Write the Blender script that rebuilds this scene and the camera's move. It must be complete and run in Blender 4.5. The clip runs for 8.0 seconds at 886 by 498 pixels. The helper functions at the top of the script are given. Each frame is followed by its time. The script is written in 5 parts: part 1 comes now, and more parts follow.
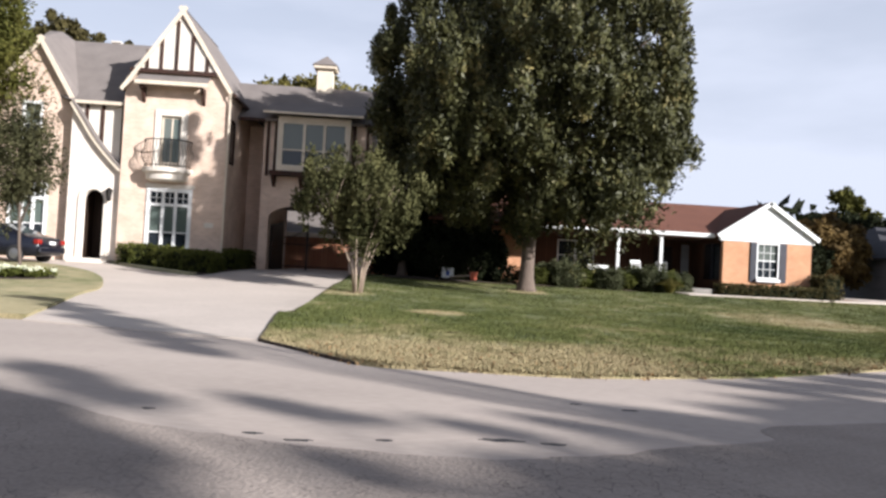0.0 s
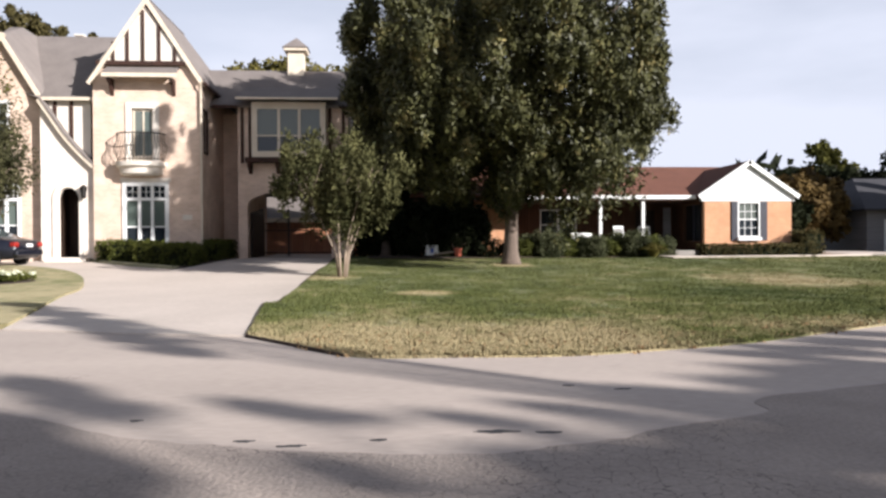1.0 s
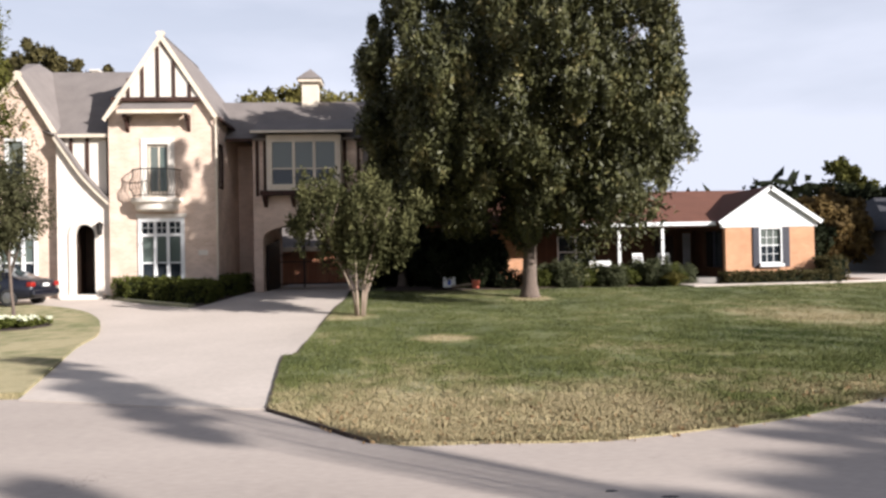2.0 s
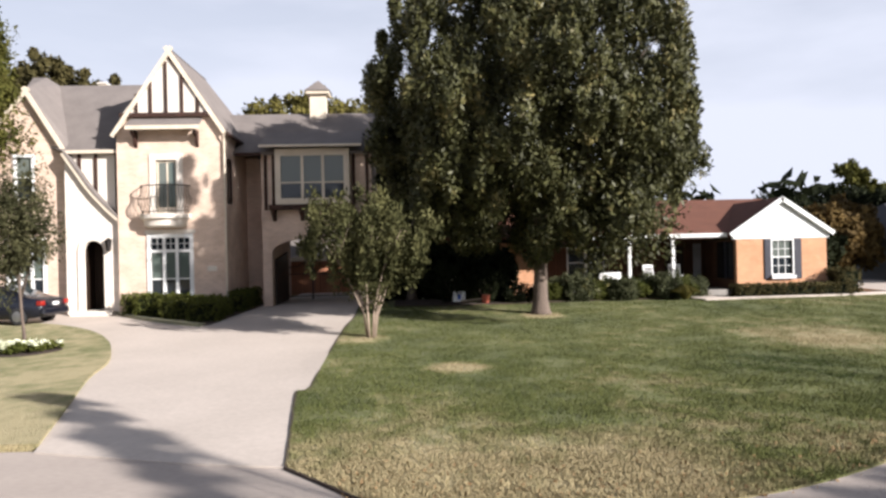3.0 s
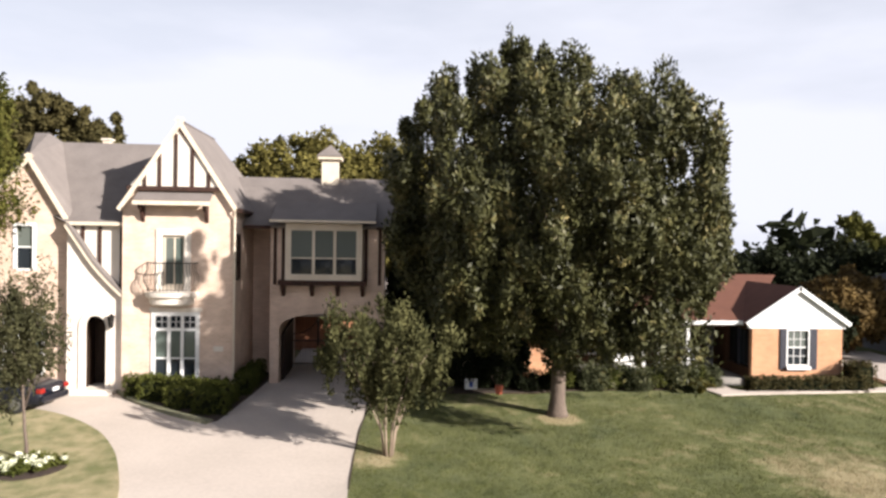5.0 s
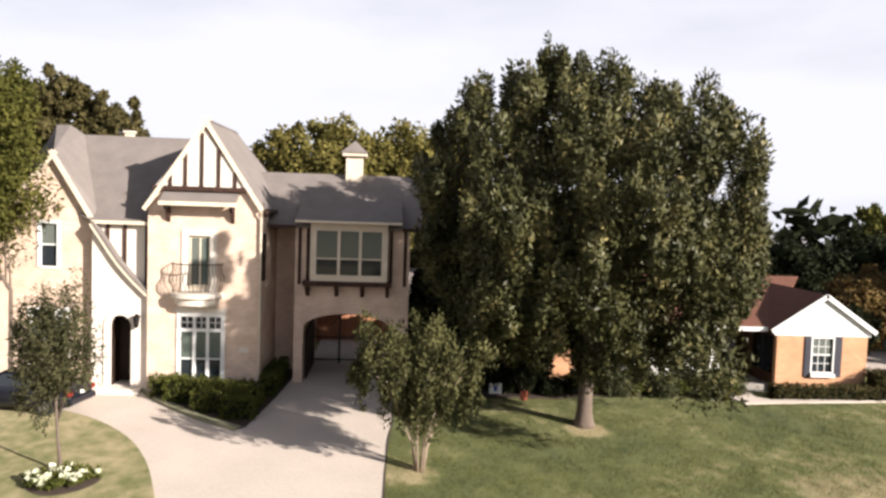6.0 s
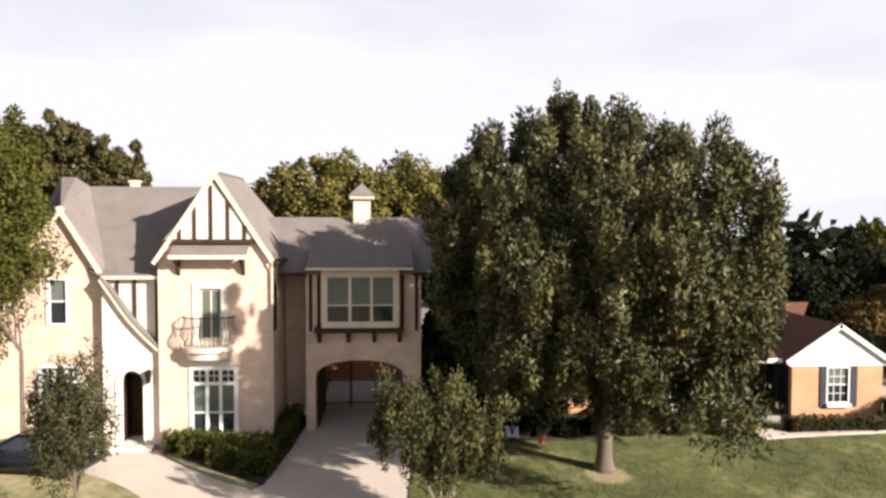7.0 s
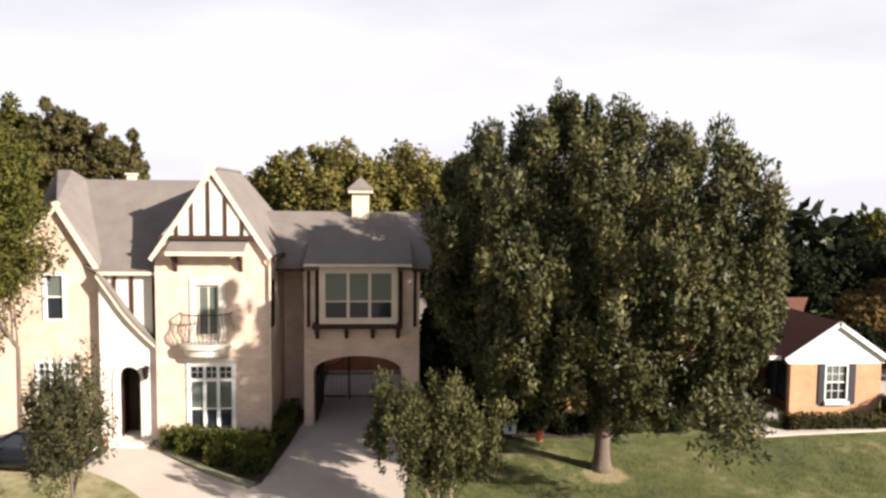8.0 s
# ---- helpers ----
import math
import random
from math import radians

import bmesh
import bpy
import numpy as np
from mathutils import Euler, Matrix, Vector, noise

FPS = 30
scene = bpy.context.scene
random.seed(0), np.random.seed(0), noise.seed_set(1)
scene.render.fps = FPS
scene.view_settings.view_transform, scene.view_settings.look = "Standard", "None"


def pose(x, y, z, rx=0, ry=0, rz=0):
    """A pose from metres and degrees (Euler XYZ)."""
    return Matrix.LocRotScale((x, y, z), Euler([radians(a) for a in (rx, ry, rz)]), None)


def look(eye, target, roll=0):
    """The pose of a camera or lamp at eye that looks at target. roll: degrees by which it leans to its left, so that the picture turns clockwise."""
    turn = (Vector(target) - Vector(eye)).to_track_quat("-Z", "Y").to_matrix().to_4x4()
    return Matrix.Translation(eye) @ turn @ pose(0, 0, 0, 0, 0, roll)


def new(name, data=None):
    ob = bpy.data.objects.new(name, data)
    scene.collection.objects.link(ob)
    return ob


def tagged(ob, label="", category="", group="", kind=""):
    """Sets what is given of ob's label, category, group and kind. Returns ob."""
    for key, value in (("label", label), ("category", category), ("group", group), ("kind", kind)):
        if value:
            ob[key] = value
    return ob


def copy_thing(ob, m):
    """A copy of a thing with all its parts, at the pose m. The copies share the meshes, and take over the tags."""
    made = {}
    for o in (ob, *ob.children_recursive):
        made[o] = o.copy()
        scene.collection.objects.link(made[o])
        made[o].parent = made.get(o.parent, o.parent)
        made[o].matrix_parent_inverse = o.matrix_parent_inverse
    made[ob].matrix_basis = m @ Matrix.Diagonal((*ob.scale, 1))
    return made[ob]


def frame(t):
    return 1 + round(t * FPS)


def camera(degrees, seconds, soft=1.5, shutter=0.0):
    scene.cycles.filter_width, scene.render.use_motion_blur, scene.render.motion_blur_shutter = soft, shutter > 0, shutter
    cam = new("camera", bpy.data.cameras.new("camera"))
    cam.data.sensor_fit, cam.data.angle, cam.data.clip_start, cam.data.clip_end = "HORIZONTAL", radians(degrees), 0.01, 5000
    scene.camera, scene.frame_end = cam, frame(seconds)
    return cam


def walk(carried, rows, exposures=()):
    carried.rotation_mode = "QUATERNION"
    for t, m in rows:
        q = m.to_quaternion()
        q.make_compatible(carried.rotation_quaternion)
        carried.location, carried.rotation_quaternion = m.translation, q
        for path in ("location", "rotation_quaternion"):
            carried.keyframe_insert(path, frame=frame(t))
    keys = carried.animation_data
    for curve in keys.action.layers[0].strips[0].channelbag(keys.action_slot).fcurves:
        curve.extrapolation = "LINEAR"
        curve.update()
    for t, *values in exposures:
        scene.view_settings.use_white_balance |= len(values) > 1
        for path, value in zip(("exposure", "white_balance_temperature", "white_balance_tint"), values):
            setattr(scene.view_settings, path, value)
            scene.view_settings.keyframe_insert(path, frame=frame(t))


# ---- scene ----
cam = camera(61.0, 8.0, soft=2.7)
# seconds, eye in metres, yaw, pitch, roll in degrees
PATH = [
    (0, 1.633, 0.750, 0.724, -2.868, 1.354, -3.141),
    (0.5, 1.647, 0.818, 0.671, -4.437, 0.768, 0.708),
    (1, 1.636, 0.853, 0.856, -4.102, -0.570, 0.318),
    (1.5, 1.570, 0.979, 1.225, -3.509, 0.187, -1.116),
    (1.7, 1.558, 1.096, 1.381, -3.292, 0.366, -0.269),
    (2.8, 1.315, 1.322, 2.241, -3.229, 0.722, 2.156),
    (3, 1.320, 1.377, 2.456, -2.729, 0.125, 1.279),
    (3.5, 0.931, 1.617, 3.437, -2.985, -0.126, -0.353),
    (4, 0.770, 1.820, 4.506, -3.152, -0.390, -1.361),
    (4.5, 0.641, 2.039, 5.466, -3.579, 0.194, -1.197),
    (4.7, 0.442, 2.156, 5.876, -3.926, -0.073, -0.696),
    (5.8, -0.707, 2.668, 7.806, -3.669, -2.989, -1.814),
    (6, -0.903, 2.739, 8.034, -3.646, -3.384, -1.923),
    (6.5, -1.379, 2.932, 8.780, -3.487, -3.356, -3.559),
    (7, -1.555, 3.033, 9.354, -4.067, -2.519, -0.178),
    (7.5, -1.531, 3.123, 9.752, -4.450, -2.365, -0.391),
    (8, -1.521, 3.263, 10.050, -4.092, -4.078, -0.520),
]
walk(cam, [(t, pose(x, y, z, 90 + pitch, roll, yaw)) for t, x, y, z, yaw, pitch, roll in PATH],
     exposures=[(0.0, 1.04, 5900, 12), (0.6, 1.07, 6050, 13), (1.5, 1.08, 6050, 13), (3.0, 1.11, 6100, 13), (4.5, 1.2, 6250, 13), (8.0, 1.28, 6750, 13)])

from mathutils.geometry import delaunay_2d_cdt

# ---- world and sun ----
SUN_EL, SUN_AZ = 21.5, 53.0      # height, and degrees from the viewing direction's back towards the right
world = bpy.data.worlds.new("sky")
scene.world = world
world.use_nodes = True
wn, wl = world.node_tree.nodes, world.node_tree.links
wn.clear()
w_out = wn.new("ShaderNodeOutputWorld")
w_bg = wn.new("ShaderNodeBackground")
w_sky = wn.new("ShaderNodeTexSky")
w_sky.sky_type, w_sky.sun_disc = "NISHITA", False
w_sky.sun_elevation = radians(SUN_EL)
w_sky.sun_rotation = radians(180 - SUN_AZ)
w_sky.air_density, w_sky.dust_density = 1.0, 2.0
w_co = wn.new("ShaderNodeTexCoord")
w_map = wn.new("ShaderNodeMapping")
w_map.inputs["Scale"].default_value = (1.2, 1.2, 4.5)
w_noise = wn.new("ShaderNodeTexNoise")
w_noise.inputs["Scale"].default_value = 1.6
w_noise.inputs["Detail"].default_value = 6
w_ramp = wn.new("ShaderNodeValToRGB")
w_ramp.color_ramp.elements[0].position, w_ramp.color_ramp.elements[1].position = 0.40, 0.72
w_ramp.color_ramp.elements[0].color = (0.0, 0.0, 0.0, 1)
w_ramp.color_ramp.elements[1].color = (0.8, 0.8, 0.8, 1)
w_sep = wn.new("ShaderNodeSeparateXYZ")
w_haze = wn.new("ShaderNodeMapRange")
w_haze.interpolation_type = "SMOOTHSTEP"
w_haze.inputs["From Min"].default_value, w_haze.inputs["From Max"].default_value = 0.95, 0.02
w_haze.inputs["To Min"].default_value, w_haze.inputs["To Max"].default_value = 0.0, 0.92
w_max = wn.new("ShaderNodeMath")
w_max.operation, w_max.use_clamp = "ADD", True
w_half = wn.new("ShaderNodeMath")
w_half.operation = "MULTIPLY"
w_half.inputs[1].default_value = 0.45
w_mix = wn.new("ShaderNodeMixRGB")
w_mix.inputs["Color2"].default_value = (9.6, 9.8, 10.6, 1)
wl.new(w_co.outputs["Generated"], w_map.inputs["Vector"])
wl.new(w_map.outputs["Vector"], w_noise.inputs["Vector"])
wl.new(w_noise.outputs["Fac"], w_ramp.inputs["Fac"])
wl.new(w_co.outputs["Generated"], w_sep.inputs[0])
wl.new(w_sep.outputs["Z"], w_haze.inputs["Value"])
wl.new(w_ramp.outputs["Color"], w_half.inputs[0])
wl.new(w_half.outputs[0], w_max.inputs[0])
wl.new(w_haze.outputs["Result"], w_max.inputs[1])
wl.new(w_max.outputs[0], w_mix.inputs["Fac"])
wl.new(w_sky.outputs["Color"], w_mix.inputs["Color1"])
wl.new(w_mix.outputs["Color"], w_bg.inputs["Color"])
w_bg.inputs["Strength"].default_value = 0.042
wl.new(w_bg.outputs["Background"], w_out.inputs["Surface"])
sun = new("sun", bpy.data.lights.new("sun", "SUN"))
sun.data.energy, sun.data.angle, sun.data.color = 5.0, radians(0.7), (1.0, 0.93, 0.84)
_el, _az = radians(SUN_EL), radians(SUN_AZ)
SUN_DIR = Vector((math.sin(_az) * math.cos(_el), -math.cos(_az) * math.cos(_el), math.sin(_el)))
sun.matrix_world = look((0, 0, 60), Vector((0, 0, 60)) - SUN_DIR)


# ---- materials ----
def material(name, colour, rough=0.8, metal=0.0, second=None, scale=3.0, detail=30.0, amount=0.5, bump=0.2, bump_scale=None, spec=0.5, vary=0.0, stretch=(1, 1, 1)):
    """A surface with large stains and a fine grain between two colours, a bump, and a shift from piece to piece."""
    m = bpy.data.materials.new(name)
    m.use_nodes = True
    n, l = m.node_tree.nodes, m.node_tree.links
    b = n["Principled BSDF"]
    second = second or tuple(c * 0.72 for c in colour)
    co = n.new("ShaderNodeTexCoord")
    mp = n.new("ShaderNodeMapping")
    mp.inputs["Scale"].default_value = stretch
    l.new(co.outputs["Object"], mp.inputs["Vector"])
    big, fine = n.new("ShaderNodeTexNoise"), n.new("ShaderNodeTexNoise")
    big.inputs["Scale"].default_value, fine.inputs["Scale"].default_value = scale, detail
    big.inputs["Detail"].default_value, fine.inputs["Detail"].default_value = 5, 3
    l.new(mp.outputs["Vector"], big.inputs["Vector"])
    l.new(mp.outputs["Vector"], fine.inputs["Vector"])
    add = n.new("ShaderNodeMath")
    add.operation = "MULTIPLY_ADD"
    add.inputs[1].default_value = 0.5
    l.new(fine.outputs["Fac"], add.inputs[0])
    half = n.new("ShaderNodeMath")
    half.operation = "MULTIPLY"
    half.inputs[1].default_value = 0.5
    l.new(big.outputs["Fac"], half.inputs[0])
    l.new(half.outputs[0], add.inputs[2])
    ramp = n.new("ShaderNodeValToRGB")
    ramp.color_ramp.elements[0].position, ramp.color_ramp.elements[1].position = 0.5 - 0.25 * amount, 0.5 + 0.25 * amount
    ramp.color_ramp.elements[0].color, ramp.color_ramp.elements[1].color = (*second, 1), (*colour, 1)
    l.new(add.outputs[0], ramp.inputs["Fac"])
    last = ramp.outputs["Color"]
    if vary:
        info, hsv, rng = n.new("ShaderNodeNewGeometry"), n.new("ShaderNodeHueSaturation"), n.new("ShaderNodeMapRange")
        rng.inputs["To Min"].default_value, rng.inputs["To Max"].default_value = 1 - vary, 1 + vary
        l.new(info.outputs["Random Per Island"], rng.inputs["Value"])
        l.new(rng.outputs["Result"], hsv.inputs["Value"])
        l.new(last, hsv.inputs["Color"])
        last = hsv.outputs["Color"]
    l.new(last, b.inputs["Base Color"])
    b.inputs["Roughness"].default_value, b.inputs["Metallic"].default_value = rough, metal
    b.inputs["Specular IOR Level"].default_value = spec
    if bump:
        bp = n.new("ShaderNodeBump")
        bp.inputs["Strength"].default_value, bp.inputs["Distance"].default_value = bump, 0.03
        l.new(fine.outputs["Fac"], bp.inputs["Height"])
        l.new(bp.outputs["Normal"], b.inputs["Normal"])
    return m


def brick_material(name, c1, c2, mortar, width, height, gap=0.012, smear=0.4, axis="xz", bump=0.5):
    """Courses of brick or stone laid in the plane of a wall, smeared with stains."""
    m = bpy.data.materials.new(name)
    m.use_nodes = True
    n, l = m.node_tree.nodes, m.node_tree.links
    b = n["Principled BSDF"]
    co, sep, com = n.new("ShaderNodeTexCoord"), n.new("ShaderNodeSeparateXYZ"), n.new("ShaderNodeCombineXYZ")
    l.new(co.outputs["Object"], sep.inputs[0])
    sm = n.new("ShaderNodeMath")
    sm.operation = "ADD"
    l.new(sep.outputs["X"], sm.inputs[0])
    l.new(sep.outputs["Y"], sm.inputs[1])
    l.new(sm.outputs[0], com.inputs["X"])
    l.new(sep.outputs["Z" if axis == "xz" else "Y"], com.inputs["Y"])
    br = n.new("ShaderNodeTexBrick")
    br.inputs["Scale"].default_value = 1.0
    br.inputs["Brick Width"].default_value, br.inputs["Row Height"].default_value = width, height
    br.inputs["Mortar Size"].default_value = gap
    br.inputs["Mortar Smooth"].default_value = 0.3
    br.inputs["Color1"].default_value, br.inputs["Color2"].default_value, br.inputs["Mortar"].default_value = (*c1, 1), (*c2, 1), (*mortar, 1)
    l.new(com.outputs[0], br.inputs["Vector"])
    nz = n.new("ShaderNodeTexNoise")
    nz.inputs["Scale"].default_value, nz.inputs["Detail"].default_value = 1.3, 8
    l.new(co.outputs["Object"], nz.inputs["Vector"])
    mix = n.new("ShaderNodeMixRGB")
    mix.blend_type = "MULTIPLY"
    mix.inputs["Fac"].default_value = smear
    rp = n.new("ShaderNodeValToRGB")
    rp.color_ramp.elements[0].position, rp.color_ramp.elements[1].position = 0.35, 0.62
    rp.color_ramp.elements[0].color = (0.6, 0.56, 0.52, 1)
    l.new(nz.outputs["Fac"], rp.inputs["Fac"])
    l.new(br.outputs["Color"], mix.inputs["Color1"])
    l.new(rp.outputs["Color"], mix.inputs["Color2"])
    l.new(mix.outputs["Color"], b.inputs["Base Color"])
    bp = n.new("ShaderNodeBump")
    bp.invert = True
    bp.inputs["Strength"].default_value, bp.inputs["Distance"].default_value = bump, 0.015
    l.new(br.outputs["Fac"], bp.inputs["Height"])
    l.new(bp.outputs["Normal"], b.inputs["Normal"])
    b.inputs["Roughness"].default_value = 0.9
    b.inputs["Specular IOR Level"].default_value = 0.2
    return m


def leaf_material(name, c1, c2, vary=0.35, through_light=0.12, tint=None, rough=0.7, gloss=0.06):
    """Thin leaves that let a little light through, no two clumps alike."""
    m = bpy.data.materials.new(name)
    m.use_nodes = True
    n, l = m.node_tree.nodes, m.node_tree.links
    b, out = n["Principled BSDF"], n["Material Output"]
    geo, nz, co = n.new("ShaderNodeNewGeometry"), n.new("ShaderNodeTexNoise"), n.new("ShaderNodeTexCoord")
    nz.inputs["Scale"].default_value = 0.9
    nz.inputs["Detail"].default_value = 3
    l.new(co.outputs["Object"], nz.inputs["Vector"])
    add = n.new("ShaderNodeMath")
    add.operation = "MULTIPLY_ADD"
    add.inputs[1].default_value = 0.4
    l.new(geo.outputs["Random Per Island"], add.inputs[0])
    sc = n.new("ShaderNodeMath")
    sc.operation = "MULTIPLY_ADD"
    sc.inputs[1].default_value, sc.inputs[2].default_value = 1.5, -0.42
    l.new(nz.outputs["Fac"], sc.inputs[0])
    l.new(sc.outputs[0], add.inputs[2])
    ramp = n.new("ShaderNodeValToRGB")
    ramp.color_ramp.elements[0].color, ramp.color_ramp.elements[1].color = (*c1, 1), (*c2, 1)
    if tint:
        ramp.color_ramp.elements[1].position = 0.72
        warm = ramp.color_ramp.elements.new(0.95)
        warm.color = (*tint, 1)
    l.new(add.outputs[0], ramp.inputs["Fac"])
    l.new(ramp.outputs["Color"], b.inputs["Base Color"])
    b.inputs["Roughness"].default_value = rough
    b.inputs["Specular IOR Level"].default_value = gloss
    tr, mx = n.new("ShaderNodeBsdfTranslucent"), n.new("ShaderNodeMixShader")
    l.new(ramp.outputs["Color"], tr.inputs["Color"])
    mx.inputs["Fac"].default_value = through_light
    l.new(b.outputs[0], mx.inputs[1])
    l.new(tr.outputs[0], mx.inputs[2])
    l.new(mx.outputs[0], out.inputs["Surface"])
    return m


def glass_material(name, tint=(0.02, 0.025, 0.03), rough=0.04):
    """A window pane seen from outside: dark within, with a clear reflection."""
    m = bpy.data.materials.new(name)
    m.use_nodes = True
    b = m.node_tree.nodes["Principled BSDF"]
    b.inputs["Base Color"].default_value = (*tint, 1)
    b.inputs["Roughness"].default_value = rough
    b.inputs["IOR"].default_value = 1.5
    return m


BRICK_TAN = brick_material("tan_tumbled_brick", (0.71, 0.54, 0.425), (0.61, 0.455, 0.35), (0.71, 0.58, 0.48), 0.24, 0.085, 0.012, 0.45)
BRICK_ORANGE = brick_material("orange_brick", (0.60, 0.31, 0.165), (0.52, 0.25, 0.125), (0.60, 0.45, 0.34), 0.22, 0.075, 0.008, 0.35)
# dark brown that puts the porch's shade into wall and ceiling colour
PORCH_SHADE_BROWN = brick_material("porch_shade_brown", (0.10, 0.05, 0.03), (0.08, 0.04, 0.024), (0.03, 0.018, 0.012), 0.16, 8.0, 0.012, 0.4)
STUCCO = material("cream_stucco", (0.72, 0.66, 0.58), 0.9, second=(0.62, 0.56, 0.48), scale=1.2, detail=40, amount=0.7, bump=0.15)
STONE_WHITE = brick_material("pale_entry_stone", (0.82, 0.74, 0.66), (0.76, 0.68, 0.59), (0.80, 0.72, 0.64), 0.45, 0.22, 0.01, 0.35)
CAST = material("cast_stone", (0.74, 0.68, 0.60), 0.85, second=(0.62, 0.56, 0.48), scale=3, detail=50, amount=0.6)
TRIM = material("cream_painted_trim", (0.68, 0.59, 0.47), 0.6, second=(0.56, 0.48, 0.37), scale=2, detail=20, bump=0.05)
WHITE = material("white_paint", (0.82, 0.82, 0.80), 0.5, second=(0.72, 0.72, 0.70), scale=2, detail=20, bump=0.04)
TIMBER = material("dark_stained_timber", (0.065, 0.032, 0.024), 0.75, second=(0.03, 0.018, 0.014), spec=0.2, scale=2, detail=18, bump=0.3, stretch=(1, 1, 0.2))
SHINGLE = material("grey_shingle", (0.215, 0.188, 0.172), 0.92, second=(0.142, 0.124, 0.114), scale=1.5, detail=14, amount=0.9, bump=0.5, spec=0.2)
SHINGLE_BROWN = material("brown_shingle", (0.17, 0.075, 0.05), 0.92, second=(0.11, 0.05, 0.035), scale=1.5, detail=14, amount=0.9, bump=0.5, spec=0.2)
CONCRETE = material("driveway_concrete", (0.575, 0.50, 0.435), 0.9, second=(0.46, 0.40, 0.345), scale=0.5, detail=9, amount=0.8, bump=0.1, spec=0.2)
ASPHALT = material("sun_bleached_asphalt", (0.48, 0.41, 0.355), 0.92, second=(0.34, 0.288, 0.25), scale=0.7, detail=22, amount=0.95, bump=0.2, spec=0.2, stretch=(0.3, 1, 1))
def crack_asphalt(m, scale=4.2, low=0.52, dark=(0.13, 0.115, 0.11, 1)):
    """Adds a web of fine dark cracks, only where the paving is worn."""
    n, l = m.node_tree.nodes, m.node_tree.links
    b = n["Principled BSDF"]
    old = b.inputs["Base Color"].links[0].from_socket
    co = n.new("ShaderNodeTexCoord")
    warp = n.new("ShaderNodeTexNoise")
    warp.inputs["Scale"].default_value = 5.0
    warp.inputs["Detail"].default_value = 4
    add = n.new("ShaderNodeMixRGB")
    add.blend_type = "ADD"
    add.inputs["Fac"].default_value = 0.25
    l.new(co.outputs["Object"], warp.inputs["Vector"])
    l.new(co.outputs["Object"], add.inputs["Color1"])
    l.new(warp.outputs["Color"], add.inputs["Color2"])
    vor = n.new("ShaderNodeTexVoronoi")
    vor.feature = "DISTANCE_TO_EDGE"
    vor.inputs["Scale"].default_value = scale
    l.new(add.outputs["Color"], vor.inputs["Vector"])
    line = n.new("ShaderNodeMapRange")
    line.inputs["From Min"].default_value, line.inputs["From Max"].default_value = 0.002, 0.026
    l.new(vor.outputs["Distance"], line.inputs["Value"])
    where, rp = n.new("ShaderNodeTexNoise"), n.new("ShaderNodeMapRange")
    where.inputs["Scale"].default_value, where.inputs["Detail"].default_value = 0.45, 4
    rp.inputs["From Min"].default_value, rp.inputs["From Max"].default_value = low, low + 0.1
    l.new(co.outputs["Object"], where.inputs["Vector"])
    l.new(where.outputs["Fac"], rp.inputs["Value"])
    mx = n.new("ShaderNodeMath")
    mx.operation = "MAXIMUM"
    l.new(line.outputs["Result"], mx.inputs[0])
    inv = n.new("ShaderNodeMath")
    inv.operation = "SUBTRACT"
    inv.inputs[0].default_value = 1.0
    l.new(rp.outputs["Result"], inv.inputs[1])
    l.new(inv.outputs[0], mx.inputs[1])
    out = n.new("ShaderNodeMixRGB")
    out.inputs["Color1"].default_value = dark
    l.new(mx.outputs[0], out.inputs["Fac"])
    l.new(old, out.inputs["Color2"])
    l.new(out.outputs["Color"], b.inputs["Base Color"])
    return m


crack_asphalt(ASPHALT, 5.0, 0.62, (0.19, 0.16, 0.145, 1))
ASPHALT_OLD = crack_asphalt(material("old_cracked_asphalt", (0.37, 0.312, 0.268), 0.95, second=(0.22, 0.185, 0.16), scale=1.1, detail=30, amount=0.8, bump=0.4, spec=0.2), 7.0, 0.45, (0.11, 0.092, 0.082, 1))
SLATE = material("dark_slate_roof", (0.06, 0.058, 0.064), 0.9, second=(0.04, 0.04, 0.044), scale=1.5, detail=14, amount=0.9, bump=0.4, spec=0.2)
GARAGE_BOARDS = brick_material("red_brown_boards", (0.50, 0.23, 0.13), (0.43, 0.19, 0.11), (0.15, 0.07, 0.045), 0.16, 8.0, 0.012, 0.4)
BARK = material("bark", (0.17, 0.13, 0.10), 0.95, second=(0.07, 0.05, 0.04), scale=4, detail=22, amount=0.9, bump=1.0, stretch=(1, 1, 0.25))
BARK_PALE = material("smooth_pale_bark", (0.36, 0.28, 0.21), 0.8, second=(0.19, 0.14, 0.10), scale=5, detail=22, amount=0.9, bump=0.4, stretch=(1, 1, 0.3))
MOSSY = material("mossy_stone", (0.26, 0.25, 0.16), 0.95, second=(0.16, 0.16, 0.09), scale=3, detail=25, amount=0.9, bump=0.5)
TAR = material("tar", (0.03, 0.028, 0.03), 0.7, second=(0.02, 0.02, 0.022), scale=6, detail=40, bump=0.3)
SOIL = material("mulch", (0.07, 0.045, 0.03), 1.0, second=(0.03, 0.02, 0.015), scale=3, detail=30, amount=1.0, bump=1.0)
IRON = material("black_iron", (0.02, 0.017, 0.015), 0.5, metal=0.6, scale=8, detail=40, bump=0.05)
NAVY = material("dark_shutter_paint", (0.035, 0.035, 0.05), 0.5, second=(0.025, 0.025, 0.035), scale=4, detail=20, bump=0.05)
GLASS = glass_material("window_glass")
GLASS_UP = glass_material("blind_behind_glass", (0.12, 0.135, 0.12), 0.1)
GLASS_GREEN = glass_material("curtain_behind_glass", (0.10, 0.125, 0.11), 0.08)
